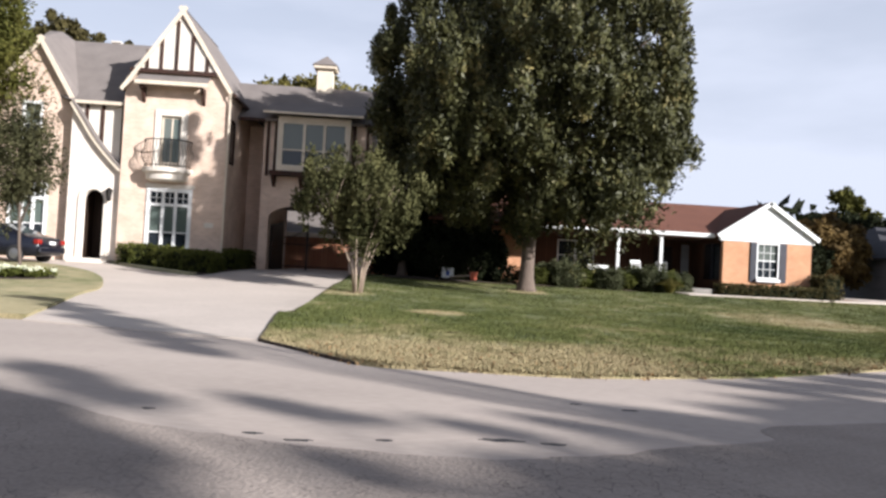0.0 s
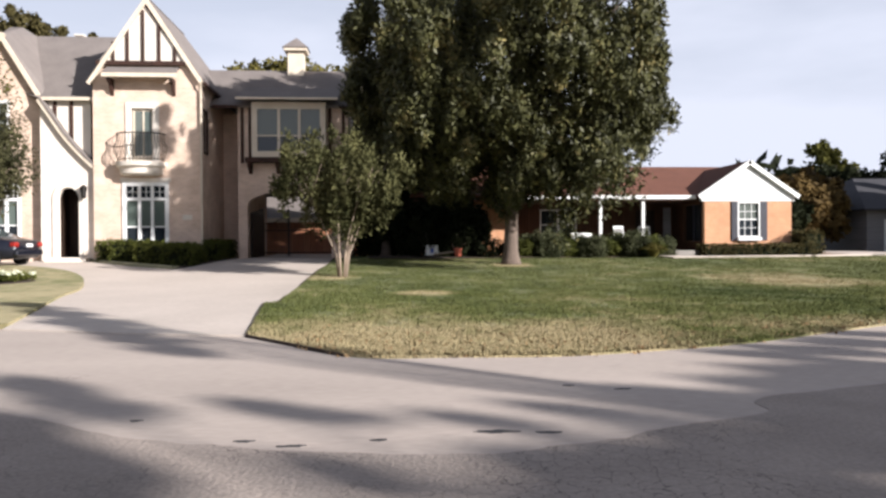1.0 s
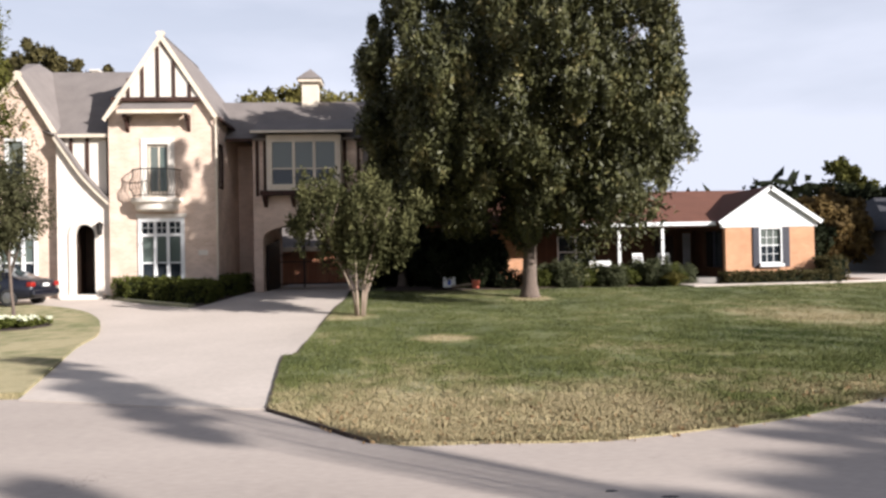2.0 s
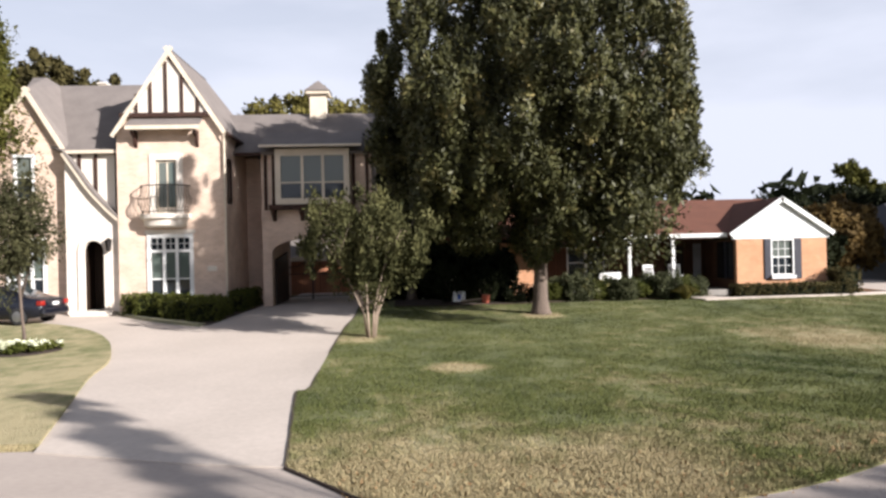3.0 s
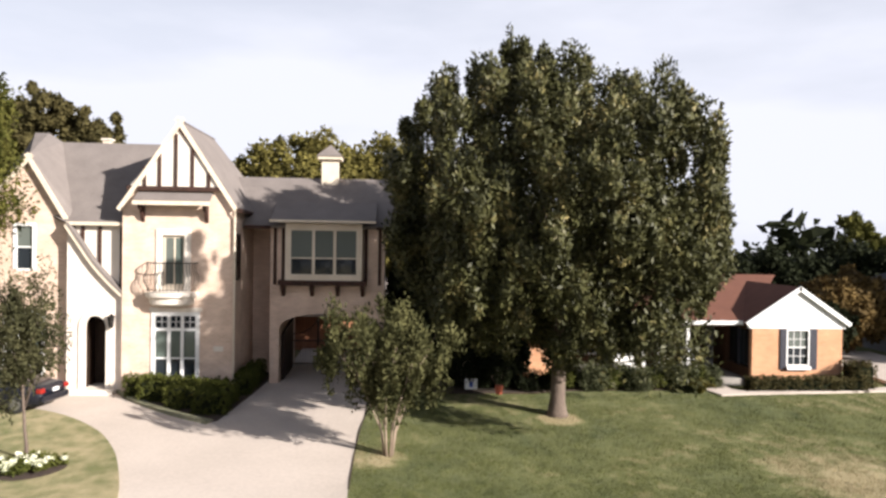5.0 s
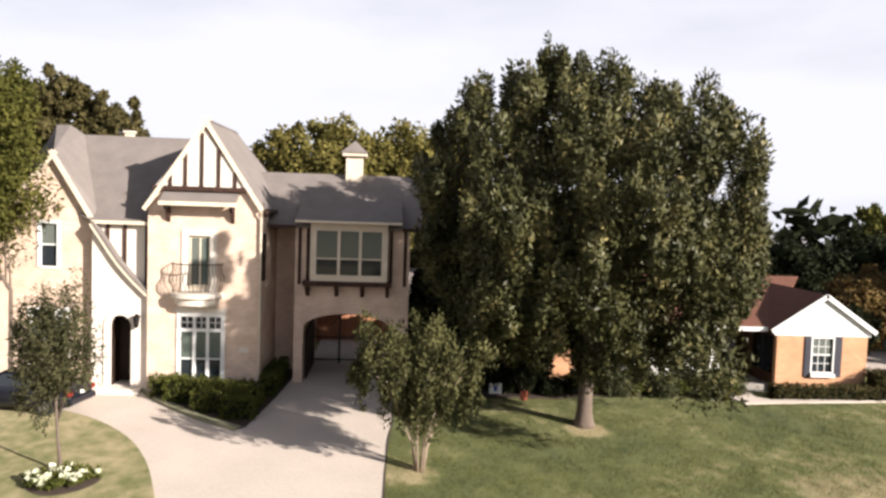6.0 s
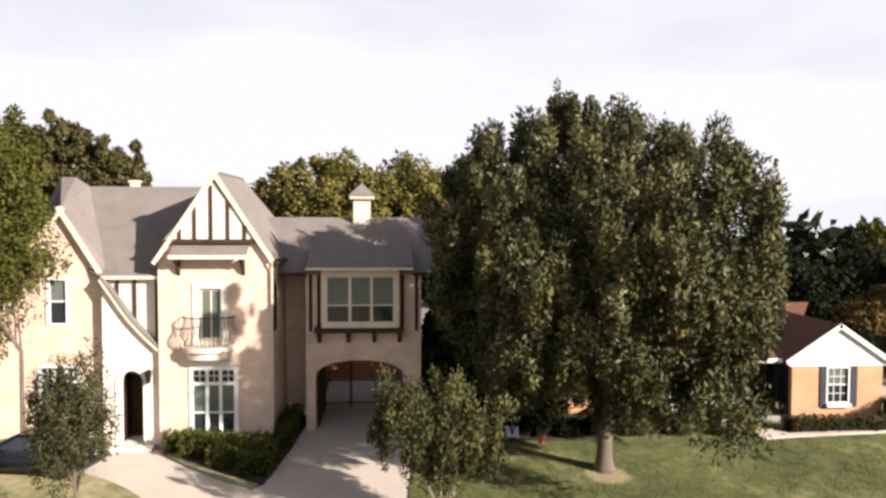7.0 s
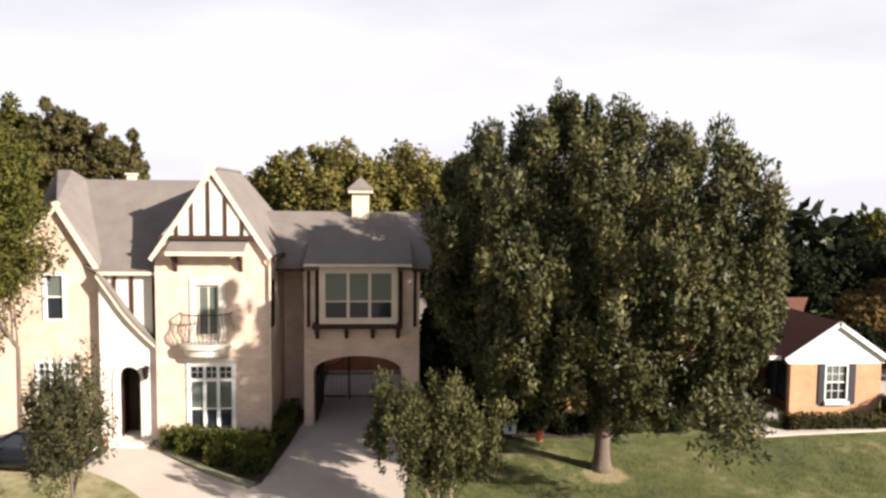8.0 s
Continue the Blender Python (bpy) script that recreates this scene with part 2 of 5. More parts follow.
# dark wood for doors and gate; painted-in shade on entry recess and passage ceiling
DARKWOOD_AND_SHADE = material("dark_door_wood_and_shade", (0.03, 0.018, 0.012), 0.6, spec=0.2, second=(0.02, 0.012, 0.008), scale=3, detail=20, bump=0.2)
PORCH = material("porch_concrete", (0.30, 0.28, 0.25), 0.9, second=(0.22, 0.20, 0.18), scale=2, detail=20)
GREYWALL = material("grey_siding", (0.20, 0.195, 0.20), 0.8, second=(0.15, 0.145, 0.15), scale=1.5, detail=10, stretch=(0.2, 0.2, 6), bump=0.2)
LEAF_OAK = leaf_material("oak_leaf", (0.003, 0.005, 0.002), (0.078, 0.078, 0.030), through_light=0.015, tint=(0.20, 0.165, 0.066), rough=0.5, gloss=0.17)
LEAF_CRAPE = leaf_material("crape_leaf", (0.012, 0.016, 0.006), (0.112, 0.108, 0.045))
LEAF_YOUNG = leaf_material("young_tree_leaf", (0.018, 0.021, 0.010), (0.092, 0.087, 0.041))
LEAF_BRIGHT = leaf_material("sunny_leaf", (0.018, 0.026, 0.005), (0.115, 0.107, 0.027))
LEAF_YELLOW = leaf_material("yellowing_leaf", (0.028, 0.028, 0.008), (0.19, 0.162, 0.046))
# near black: deep shade is put into this leaf colour
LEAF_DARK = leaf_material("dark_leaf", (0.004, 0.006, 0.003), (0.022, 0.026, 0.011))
LEAF_BROWN = leaf_material("rusty_leaf", (0.03, 0.02, 0.008), (0.15, 0.10, 0.036))
LEAF_OLIVE = leaf_material("brownish_hedge_leaf", (0.028, 0.026, 0.010), (0.105, 0.088, 0.036))
LEAF_DUSTY = leaf_material("dusty_shrub_leaf", (0.025, 0.032, 0.016), (0.115, 0.12, 0.062))
LEAF_HEDGE = leaf_material("hedge_leaf", (0.024, 0.034, 0.007), (0.115, 0.12, 0.03))
PETAL = leaf_material("white_petal", (0.35, 0.40, 0.20), (0.85, 0.82, 0.70))


def grass_material():
    """Lawn: green, with strawy patches near the street and darker tufts."""
    m = bpy.data.materials.new("lawn_grass")
    m.use_nodes = True
    n, l = m.node_tree.nodes, m.node_tree.links
    b, co = n["Principled BSDF"], n.new("ShaderNodeTexCoord")
    mp = n.new("ShaderNodeMapping")
    mp.inputs["Scale"].default_value = (1.0, 0.8, 1)
    l.new(co.outputs["Object"], mp.inputs["Vector"])
    big, mid, fine = (n.new("ShaderNodeTexNoise") for _ in range(3))
    for node, s, d in ((big, 0.22, 6), (mid, 2.2, 5), (fine, 26, 3)):
        node.inputs["Scale"].default_value, node.inputs["Detail"].default_value = s, d
        l.new(mp.outputs["Vector"], node.inputs["Vector"])
    sep = n.new("ShaderNodeSeparateXYZ")
    l.new(co.outputs["Object"], sep.inputs[0])
    dry = n.new("ShaderNodeMapRange")      # drier towards the street
    dry.inputs["From Min"].default_value, dry.inputs["From Max"].default_value = 19.0, 9.0
    dry.inputs["To Min"].default_value, dry.inputs["To Max"].default_value = 0.0, 0.10
    l.new(sep.outputs["Y"], dry.inputs["Value"])
    a1 = n.new("ShaderNodeMath")
    a1.operation = "ADD"
    isle = n.new("ShaderNodeMapRange")     # the island inside the drive is drier still
    isle.inputs["From Min"].default_value, isle.inputs["From Max"].default_value = -3.0, -6.0
    isle.inputs["To Min"].default_value, isle.inputs["To Max"].default_value = 0.0, 0.15
    l.new(sep.outputs["X"], isle.inputs["Value"])
    a0 = n.new("ShaderNodeMath")
    a0.operation = "ADD"
    l.new(isle.outputs["Result"], a0.inputs[0])
    l.new(dry.outputs["Result"], a0.inputs[1])
    dryness = a0.outputs[0]
    for cx, cy, reach, amount in ((1.75, 10.73, 4.4, 0.27), (4.67, 10.33, 2.2, 0.16), (2.55, 20.17, 1.2, 0.5), (13.3, 22.73, 3.5, 0.3), (9.32, 12.02, 2.5, 0.2), (-0.3, 25.3, 1.2, 0.35), (6.41, 29.58, 1.0, 0.7)):
        away, near, total = n.new("ShaderNodeVectorMath"), n.new("ShaderNodeMapRange"), n.new("ShaderNodeMath")
        away.operation, total.operation = "DISTANCE", "ADD"
        away.inputs[1].default_value = (cx, cy, -0.3)
        near.inputs["From Min"].default_value, near.inputs["From Max"].default_value = reach, 0.0
        near.inputs["To Min"].default_value, near.inputs["To Max"].default_value = 0.0, amount
        l.new(co.outputs["Object"], away.inputs[0])
        l.new(away.outputs["Value"], near.inputs["Value"])
        l.new(dryness, total.inputs[0])
        l.new(near.outputs["Result"], total.inputs[1])
        dryness = total.outputs[0]
    calm = n.new("ShaderNodeMath")
    calm.operation = "MULTIPLY_ADD"
    calm.inputs[1].default_value, calm.inputs[2].default_value = 0.66, 0.23
    l.new(big.outputs["Fac"], calm.inputs[0])
    l.new(calm.outputs[0], a1.inputs[0])
    l.new(dryness, a1.inputs[1])
    a2 = n.new("ShaderNodeMath")
    a2.operation = "MULTIPLY_ADD"
    a2.inputs[1].default_value = 0.40
    l.new(mid.outputs["Fac"], a2.inputs[0])
    l.new(a1.outputs[0], a2.inputs[2])
    ramp = n.new("ShaderNodeValToRGB")
    e = ramp.color_ramp.elements
    e[0].position, e[0].color = 0.60, (0.048, 0.067, 0.018, 1)
    e[1].position, e[1].color = 1.0, (0.37, 0.305, 0.172, 1)
    k = e.new(0.82)
    k.color = (0.120, 0.131, 0.040, 1)
    l.new(a2.outputs[0], ramp.inputs["Fac"])
    mx = n.new("ShaderNodeMixRGB")
    mx.blend_type = "MULTIPLY"
    mx.inputs["Fac"].default_value = 0.5
    fr = n.new("ShaderNodeValToRGB")
    fr.color_ramp.elements[0].position, fr.color_ramp.elements[1].position = 0.3, 0.65
    fr.color_ramp.elements[0].color = (0.50, 0.50, 0.45, 1)
    l.new(fine.outputs["Fac"], fr.inputs["Fac"])
    l.new(ramp.outputs["Color"], mx.inputs["Color1"])
    l.new(fr.outputs["Color"], mx.inputs["Color2"])
    l.new(mx.outputs["Color"], b.inputs["Base Color"])
    bp = n.new("ShaderNodeBump")
    bp.inputs["Strength"].default_value, bp.inputs["Distance"].default_value = 0.9, 0.06
    l.new(fine.outputs["Fac"], bp.inputs["Height"])
    l.new(bp.outputs["Normal"], b.inputs["Normal"])
    b.inputs["Roughness"].default_value = 0.95
    b.inputs["Sheen Weight"].default_value, b.inputs["Sheen Roughness"].default_value = 0.16, 0.4
    b.inputs["Sheen Tint"].default_value = (0.75, 0.72, 0.5, 1)
    b.inputs["Specular IOR Level"].default_value = 0.15
    return m


GRASS = grass_material()


# ---- builders ----
def height(y, x=0.0):
    """The ground rises gently from the street to the houses, a little less towards the low house."""
    k = min(max((y - 20.0) / 16.0, 0.0), 1.0)
    s = min(max((x - 4.0) / 8.0, 0.0), 1.0)
    return -0.45 + (0.64 - 0.04 * s) * k * k * (3 - 2 * k)


def empty(name, at, label, category, group="", kind=""):
    ob = new(name)
    ob.location = at
    ob.empty_display_size = 0.3
    return tagged(ob, label, category, group, kind)


def link(name, bm, mat, parent=None, label="", smooth=False):
    me = bpy.data.meshes.new(name)
    bmesh.ops.recalc_face_normals(bm, faces=bm.faces)
    bm.to_mesh(me)
    bm.free()
    me.materials.append(mat)
    if smooth:
        me.shade_smooth()
    ob = new(name, me)
    if parent:
        bpy.context.view_layer.update()
        ob.parent = parent
        ob.matrix_parent_inverse = parent.matrix_world.inverted()
    if label:
        ob["label"] = label
    return ob


def part(name, bm, mat, parent, label="", smooth=False):
    return link(name, bm, mat, parent, label, smooth)


def box(bm, x0, x1, y0, y1, z0, z1, bevel=0.0):
    made = bmesh.ops.create_cube(bm, size=1.0, matrix=Matrix.Translation(((x0 + x1) / 2, (y0 + y1) / 2, (z0 + z1) / 2)) @ Matrix.Diagonal((x1 - x0, y1 - y0, z1 - z0, 1)))
    if bevel:
        edges = list({e for v in made["verts"] for e in v.link_edges})
        bmesh.ops.bevel(bm, geom=edges, offset=bevel, segments=1, affect="EDGES")
    return bm


def boxes(*specs, bevel=0.0):
    bm = bmesh.new()
    for s in specs:
        box(bm, *s, bevel=bevel)
    return bm


def tube(bm, points, radii, sides=8, caps=True):
    """A tapering tube along points."""
    rings, up = [], Vector((0.13, 0.21, 1)).normalized()
    pts = [Vector(p) for p in points]
    for i, p in enumerate(pts):
        d = (pts[min(i + 1, len(pts) - 1)] - pts[max(i - 1, 0)]).normalized()
        s = d.cross(Vector((1, 0.1, 0)) if abs(d.z) > 0.9 else up).normalized()
        t = d.cross(s)
        r = radii[i] if hasattr(radii, "__len__") else radii
        rings.append([bm.verts.new(p + r * (math.cos(2 * math.pi * k / sides) * s + math.sin(2 * math.pi * k / sides) * t)) for k in range(sides)])
    for a, b in zip(rings, rings[1:]):
        for k in range(sides):
            bm.faces.new((a[k], a[(k + 1) % sides], b[(k + 1) % sides], b[k]))
    if caps:
        bm.faces.new(rings[0])
        bm.faces.new(rings[-1])
    return bm


def fill(outline, holes=(), grid=0.0):
    """Triangles that fill an outline in a plane, but for its holes."""
    pts, edges = [], []
    for loop in (outline, *holes):
        k = len(pts)
        pts += [Vector(p) for p in loop]
        edges += [(k + i, k + (i + 1) % len(loop)) for i in range(len(loop))]

    def inside(p, loop):
        odd = False
        for (x0, y0), (x1, y1) in zip(loop, [*loop[1:], loop[0]]):
            if (y0 > p[1]) != (y1 > p[1]) and p[0] < (x1 - x0) * (p[1] - y0) / (y1 - y0) + x0:
                odd = not odd
        return odd
    if grid:
        xs, ys = [p[0] for p in outline], [p[1] for p in outline]
        for i in range(int((max(xs) - min(xs)) / grid) + 1):
            for j in range(int((max(ys) - min(ys)) / grid) + 1):
                p = (min(xs) + (i + 0.5) * grid, min(ys) + (j + 0.5) * grid)
                if inside(p, outline):
                    pts.append(Vector(p))
    v, _, f, *_ = delaunay_2d_cdt(pts, edges, [], 0, 1e-5)
    keep = []
    for tri in f:
        c = sum((v[i] for i in tri), Vector((0, 0))) / len(tri)
        if inside(c, outline) and not any(inside(c, h) for h in holes):
            keep.append(tri)
    return v, keep


def slab(outline, holes, near, far, grid=0.0):
    """A solid between two sheets over one outline; near and far turn a plane point into a place."""
    v, tris = fill(outline, holes, grid)
    bm = bmesh.new()
    a, b = [bm.verts.new(near(p)) for p in v], [bm.verts.new(far(p)) for p in v]
    count = {}
    for t in tris:
        bm.faces.new([a[i] for i in t])
        bm.faces.new([b[i] for i in reversed(t)])
        for i in range(len(t)):
            e = (t[i], t[(i + 1) % len(t)])
            if (e[1], e[0]) in count:
                del count[(e[1], e[0])]
            else:
                count[e] = 1
    for i, j in count:
        bm.faces.new((a[j], a[i], b[i], b[j]))
    return bm


def wall_x(outline, holes, y0, y1):
    """A wall whose face lies along x: an outline of (x, z), openings cut through, from y0 to y1."""
    return slab(outline, holes, lambda p: (p[0], y0, p[1]), lambda p: (p[0], y1, p[1]))


def wall_y(outline, holes, x0, x1):
    return slab(outline, holes, lambda p: (x0, p[0], p[1]), lambda p: (x1, p[0], p[1]))


def rect(x0, x1, z0, z1):
    return [(x0, z0), (x1, z0), (x1, z1), (x0, z1)]


def arched(x0, x1, z0, spring, crown, steps=12):
    """The outline of an arched opening."""
    c, w, h = (x0 + x1) / 2, (x1 - x0) / 2, crown - spring
    return [(x0, z0), (x1, z0)] + [(c + w * math.cos(math.pi * k / steps), spring + h * math.sin(math.pi * k / steps)) for k in range(steps + 1)]


def roof_face(corners, thick=0.12):
    """A roof plane with thickness below it."""
    bm = bmesh.new()
    top = [bm.verts.new(c) for c in corners]
    f = bm.faces.new(top)
    f.normal_update()
    down = f.normal * (-thick if f.normal.z > 0 else thick)
    low = [bm.verts.new(Vector(c) + down) for c in corners]
    bm.faces.new(low[::-1])
    for i in range(len(top)):
        j = (i + 1) % len(top)
        bm.faces.new((top[i], top[j], low[j], low[i]))
    return bm


def board(bm, a, b, width, y0, y1):
    """A straight board in a wall's plane from a to b (x, z), between y0 and y1, lying below the line a-b."""
    a, b = Vector(a), Vector(b)
    d = (b - a).normalized()
    n = Vector((d.y, -d.x))
    if n.y > 0:
        n = -n
    quad = [a, b, b + n * width, a + n * width]
    f = [bm.verts.new((p.x, y0, p.y)) for p in quad]
    r = [bm.verts.new((p.x, y1, p.y)) for p in quad]
    bm.faces.new(f)
    bm.faces.new(r[::-1])
    for i in range(4):
        j = (i + 1) % 4
        bm.faces.new((f[i], f[j], r[j], r[i]))
    return bm


def leaves(rng, centres, sizes, per, leaf, droop=0.3, squash=1.0, shape=1.9, heart=None, facing=0.0, tall=1.0, ball=0.5):
    """Small pointed leaves scattered round the centres of clumps: places and faces."""
    n = len(centres) * per
    c = np.repeat(np.asarray(centres, float), per, axis=0)
    s = np.repeat(np.asarray(sizes, float), per)[:, None]
    off = rng.normal(size=(n, 3)) * [1, 1, squash]
    off /= np.maximum(np.linalg.norm(off, axis=1, keepdims=True), 1e-6)
    p = c + off * s * rng.random((n, 1)) ** 0.45 * [1, 1, tall]
    along = off * 0.6 + rng.normal(size=(n, 3)) * 0.7
    along[:, 2] -= droop
    along /= np.linalg.norm(along, axis=1, keepdims=True)
    out = rng.normal(size=(n, 3)) * 0.4 + off * ball
    if heart is not None:
        away = p - np.asarray(heart)
        out = out + facing * away / np.maximum(np.linalg.norm(away, axis=1, keepdims=True), 1e-6)
    side = np.cross(along, out)
    side /= np.maximum(np.linalg.norm(side, axis=1, keepdims=True), 1e-6)
    size = leaf * (0.6 + 0.8 * rng.random((n, 1)))
    bend = np.cross(along, side) * size * 0.18
    v = np.stack([p - along * size * shape / 2, p + side * size / 2 + bend, p + along * size * shape / 2, p - side * size / 2 + bend], 1).reshape(-1, 3)
    f = np.arange(n * 4).reshape(n, 4)
    return v, f


def leaf_mesh(name, v, f, mat, parent=None, label=""):
    me = bpy.data.meshes.new(name)
    me.vertices.add(len(v))
    me.vertices.foreach_set("co", np.ascontiguousarray(v, dtype=np.float32).ravel())
    me.loops.add(f.size)
    me.loops.foreach_set("vertex_index", f.astype(np.int32).ravel())
    me.polygons.add(len(f))
    me.polygons.foreach_set("loop_start", np.arange(0, f.size, f.shape[1], dtype=np.int32))
    me.update(calc_edges=True)
    me.materials.append(mat)
    ob = new(name, me)
    if parent:
        bpy.context.view_layer.update()
        ob.parent = parent
        ob.matrix_parent_inverse = parent.matrix_world.inverted()
    if label:
        ob["label"] = label
    return ob


def crown_clumps(rng, centre, radii, n, lump=0.22, fill_in=0.45, flat_base=0.0, gaps=0.0, shoulder=0.0, ragged=0.0):
    """Clump centres on and inside an uneven egg."""
    k = np.arange(n) + 0.5
    z, a = 1 - 2 * k / n, k * 2.399963
    d = np.stack([np.sqrt(1 - z * z) * np.cos(a), np.sqrt(1 - z * z) * np.sin(a), z], 1) + rng.normal(size=(n, 3)) * 0.9 / math.sqrt(n)
    d /= np.linalg.norm(d, axis=1, keepdims=True)
    wave = np.array([noise.noise(Vector(v * 2.1) + Vector(centre)) for v in d])
    hole = np.array([noise.noise(Vector(v * 5.5) + Vector(centre)) for v in d])
    outer = np.where(hole < -gaps, 0.80, 0.95) if gaps else 0.95
    if ragged:
        outer = 0.98 - ragged * rng.random(n)
    r = (1 + lump * 1.6 * wave) * np.where(rng.random(n) < fill_in, rng.random(n) ** 0.5, outer + 0.1 * (rng.random(n) - 0.5))
    r = r * (1 + shoulder * np.clip(2 * d[:, 2], 0, 2) * np.sqrt(1 - d[:, 2] ** 2))
    if flat_base:
        d[:, 2] = np.where(d[:, 2] < 0, d[:, 2] * flat_base, d[:, 2])
    return np.asarray(centre) + d * r[:, None] * np.asarray(radii)


def tree(name, base, trunk_r, fork, centre, radii, clumps, per, leaf, mat, label, bark=None, clump=0.7, seed=1, droop=0.35, lump=0.22, fill_in=0.45, limbs=9, group="", flat_base=0.0, sides=12, extra=(), shear=0.0, facing=0.35, tall=1.25, ball=0.8, gaps=0.0, low_right=None, shoulder=0.0, plumes=0, plume=0.6, plume_leaves=800, shape=1.9, spikes=0, open_gaps=None):
    """A tapered trunk that forks into limbs, and a crown of many leaves in clumps with gaps."""
    rng = np.random.default_rng(seed)
    th = empty(name, base, label, "tree", group)
    bm = bmesh.new()
    base, c = Vector(base), Vector(centre)
    lean = Vector((rng.normal() * 0.06, rng.normal() * 0.06, 0))
    top = base + Vector((0, 0, fork)) + lean
    tube(bm, [base + Vector((0, 0, -0.15)), base + Vector((0, 0, 0.12)), base + Vector((0, 0, 0.5)), base + (top - base) * 0.6, top, top + (c - top) * 0.6, c + Vector((0, 0, radii[2] * 0.55))],
         [trunk_r * 1.75, trunk_r * 1.35, trunk_r * 1.05, trunk_r * 0.93, trunk_r * 0.85, trunk_r * 0.45, trunk_r * 0.12], sides)
    for k in range(limbs):
        a = 2 * math.pi * (k + 0.6 * rng.random()) / limbs
        start = top + (c - top) * (0.55 * k / limbs) - Vector((0, 0, 0.15))
        end = c + Vector((math.cos(a) * radii[0] * 0.72, math.sin(a) * radii[1] * 0.72, radii[2] * (rng.random() * 1.1 - 0.45)))
        mid = start.lerp(end, 0.5) + Vector((0, 0, radii[2] * 0.08))
        tube(bm, [start, mid, end], [trunk_r * 0.42, trunk_r * 0.24, trunk_r * 0.06], 6)
    part("trunk", bm, bark or BARK, th, smooth=True)
    outline = np.asarray(radii)
    pts = crown_clumps(rng, centre, outline * (0.66 if plumes else 1.0), clumps, lump, fill_in, flat_base, gaps, shoulder)
    tips = crown_clumps(rng, centre, outline, plumes, lump, 0.0, flat_base, 0.0, shoulder, 0.17) if plumes else None
    if open_gaps is not None:      # the tufts stand in masses with deep hollows between them
        d = (tips - np.asarray(centre)) / outline
        tips = tips[[noise.noise(Vector(k * 4.6) + Vector((4.3, 1.7, 9.2))) + 0.5 * noise.noise(Vector(k * 7.0)) > -open_gaps for k in d]]
    pts[:, 0] += shear * np.maximum(pts[:, 2] - centre[2], 0)
    if low_right:
        pts = pts[(pts[:, 0] < low_right) | (pts[:, 2] > centre[2] - 0.8)]
    if len(extra):
        pts = np.concatenate([pts, extra])
    v, f = leaves(rng, pts, clump * (0.6 + 0.8 * rng.random(len(pts))), per, leaf, droop, 1.0, shape, heart=centre, facing=facing, tall=tall, ball=ball)
    if plumes:
        tips[:, 0] += shear * np.maximum(tips[:, 2] - centre[2], 0)
        if low_right:
            tips = tips[(tips[:, 0] < low_right) | (tips[:, 2] > centre[2] - 0.8)]
        v2, f2 = leaves(rng, tips, plume * (0.55 + 0.8 * rng.random(len(tips))), plume_leaves, leaf, droop, 1.0, shape, heart=centre, facing=facing, tall=tall, ball=ball)
        v, f = np.concatenate([v, v2]), np.concatenate([f, f2 + len(v)])
    if spikes:      # young shoots that stand up out of the top of the crown
        high = tips[np.argsort(-tips[:, 2])[: 2 * spikes]][::2]
        high = high + np.stack([rng.normal(size=len(high)) * 0.3, rng.normal(size=len(high)) * 0.3, 0.35 + 0.3 * rng.random(len(high))], 1)
        v3, f3 = leaves(rng, high, 0.09 + 0.08 * rng.random(len(high)), 34, leaf * 0.8, -1.0, 1.0, shape, tall=3.6)
        v, f = np.concatenate([v, v3]), np.concatenate([f, f3 + len(v)])
    leaf_mesh("crown", v, f, mat, th)
    return th

# ---- ground, road, driveway, lawns ----
def flat(dz):
    return lambda p: (p[0], p[1], height(p[1], p[0]) + dz)


def setting(name, bm, mat, label, category):
    return tagged(link(name, bm, mat), label, category, kind="structure")


def smooth_line(points, steps=6):
    """A curve through points."""
    out, n = [], len(points)
    for i in range(n - 1):
        p0, p1, p2, p3 = (Vector(points[max(0, min(n - 1, i + k))]) for k in (-1, 0, 1, 2))
        for s in range(steps):
            t = s / steps
            out.append(tuple(0.5 * (2 * p1 + (p2 - p0) * t + (2 * p0 - 5 * p1 + 4 * p2 - p3) * t * t + (3 * p1 - p0 - 3 * p2 + p3) * t ** 3)))
    return out + [tuple(points[-1])]


bm = bmesh.new()
ys = [-1500, -400, -120, -75, -40, -20, -10, 0, 5, 10, 15, 20, 22, 24, 26, 28, 30, 32, 34, 36, 40, 60, 75, 100, 140, 200, 300, 500, 900, 1500]
xs = [-1500, -800, -400, -200, -120, -90, -75, -60, -30, -15, 0, 4, 6, 8, 10, 12, 15, 30, 60, 75, 90, 120, 200, 400, 800, 1500]
rows = [[bm.verts.new((x, y, height(y, x) - 0.12 - 0.036 * max(0.0, math.hypot(x, y) - 75))) for x in xs] for y in ys]
for r0, r1 in zip(rows, rows[1:]):
    for k in range(len(xs) - 1):
        bm.faces.new((r0[k], r0[k + 1], r1[k + 1], r1[k]))
setting("ground", bm, GRASS, "flat grassy ground reaching far beyond the houses", "ground")

STREET = smooth_line([(-59.78, 13.59), (-24.73, 13.26), (-13.73, 13.14), (-4.45, 13.26), (-2.02, 12.36), (-0.44, 11.8), (1.1, 9.8), (2.48, 9.59), (3.67, 9.54), (4.95, 9.87), (6.5, 10.47), (8.82, 11.8), (12.9, 14.04), (20.3, 18.47), (39.82, 31.99)], 5)
setting("road", slab([(-60, -9), (-20, -7), (0, -6.5), (20, -3), (40, 8), *STREET[::-1]], [], flat(-0.05), flat(-0.11), 2.0), ASPHALT, "worn grey asphalt street with cracks and tar marks", "road")

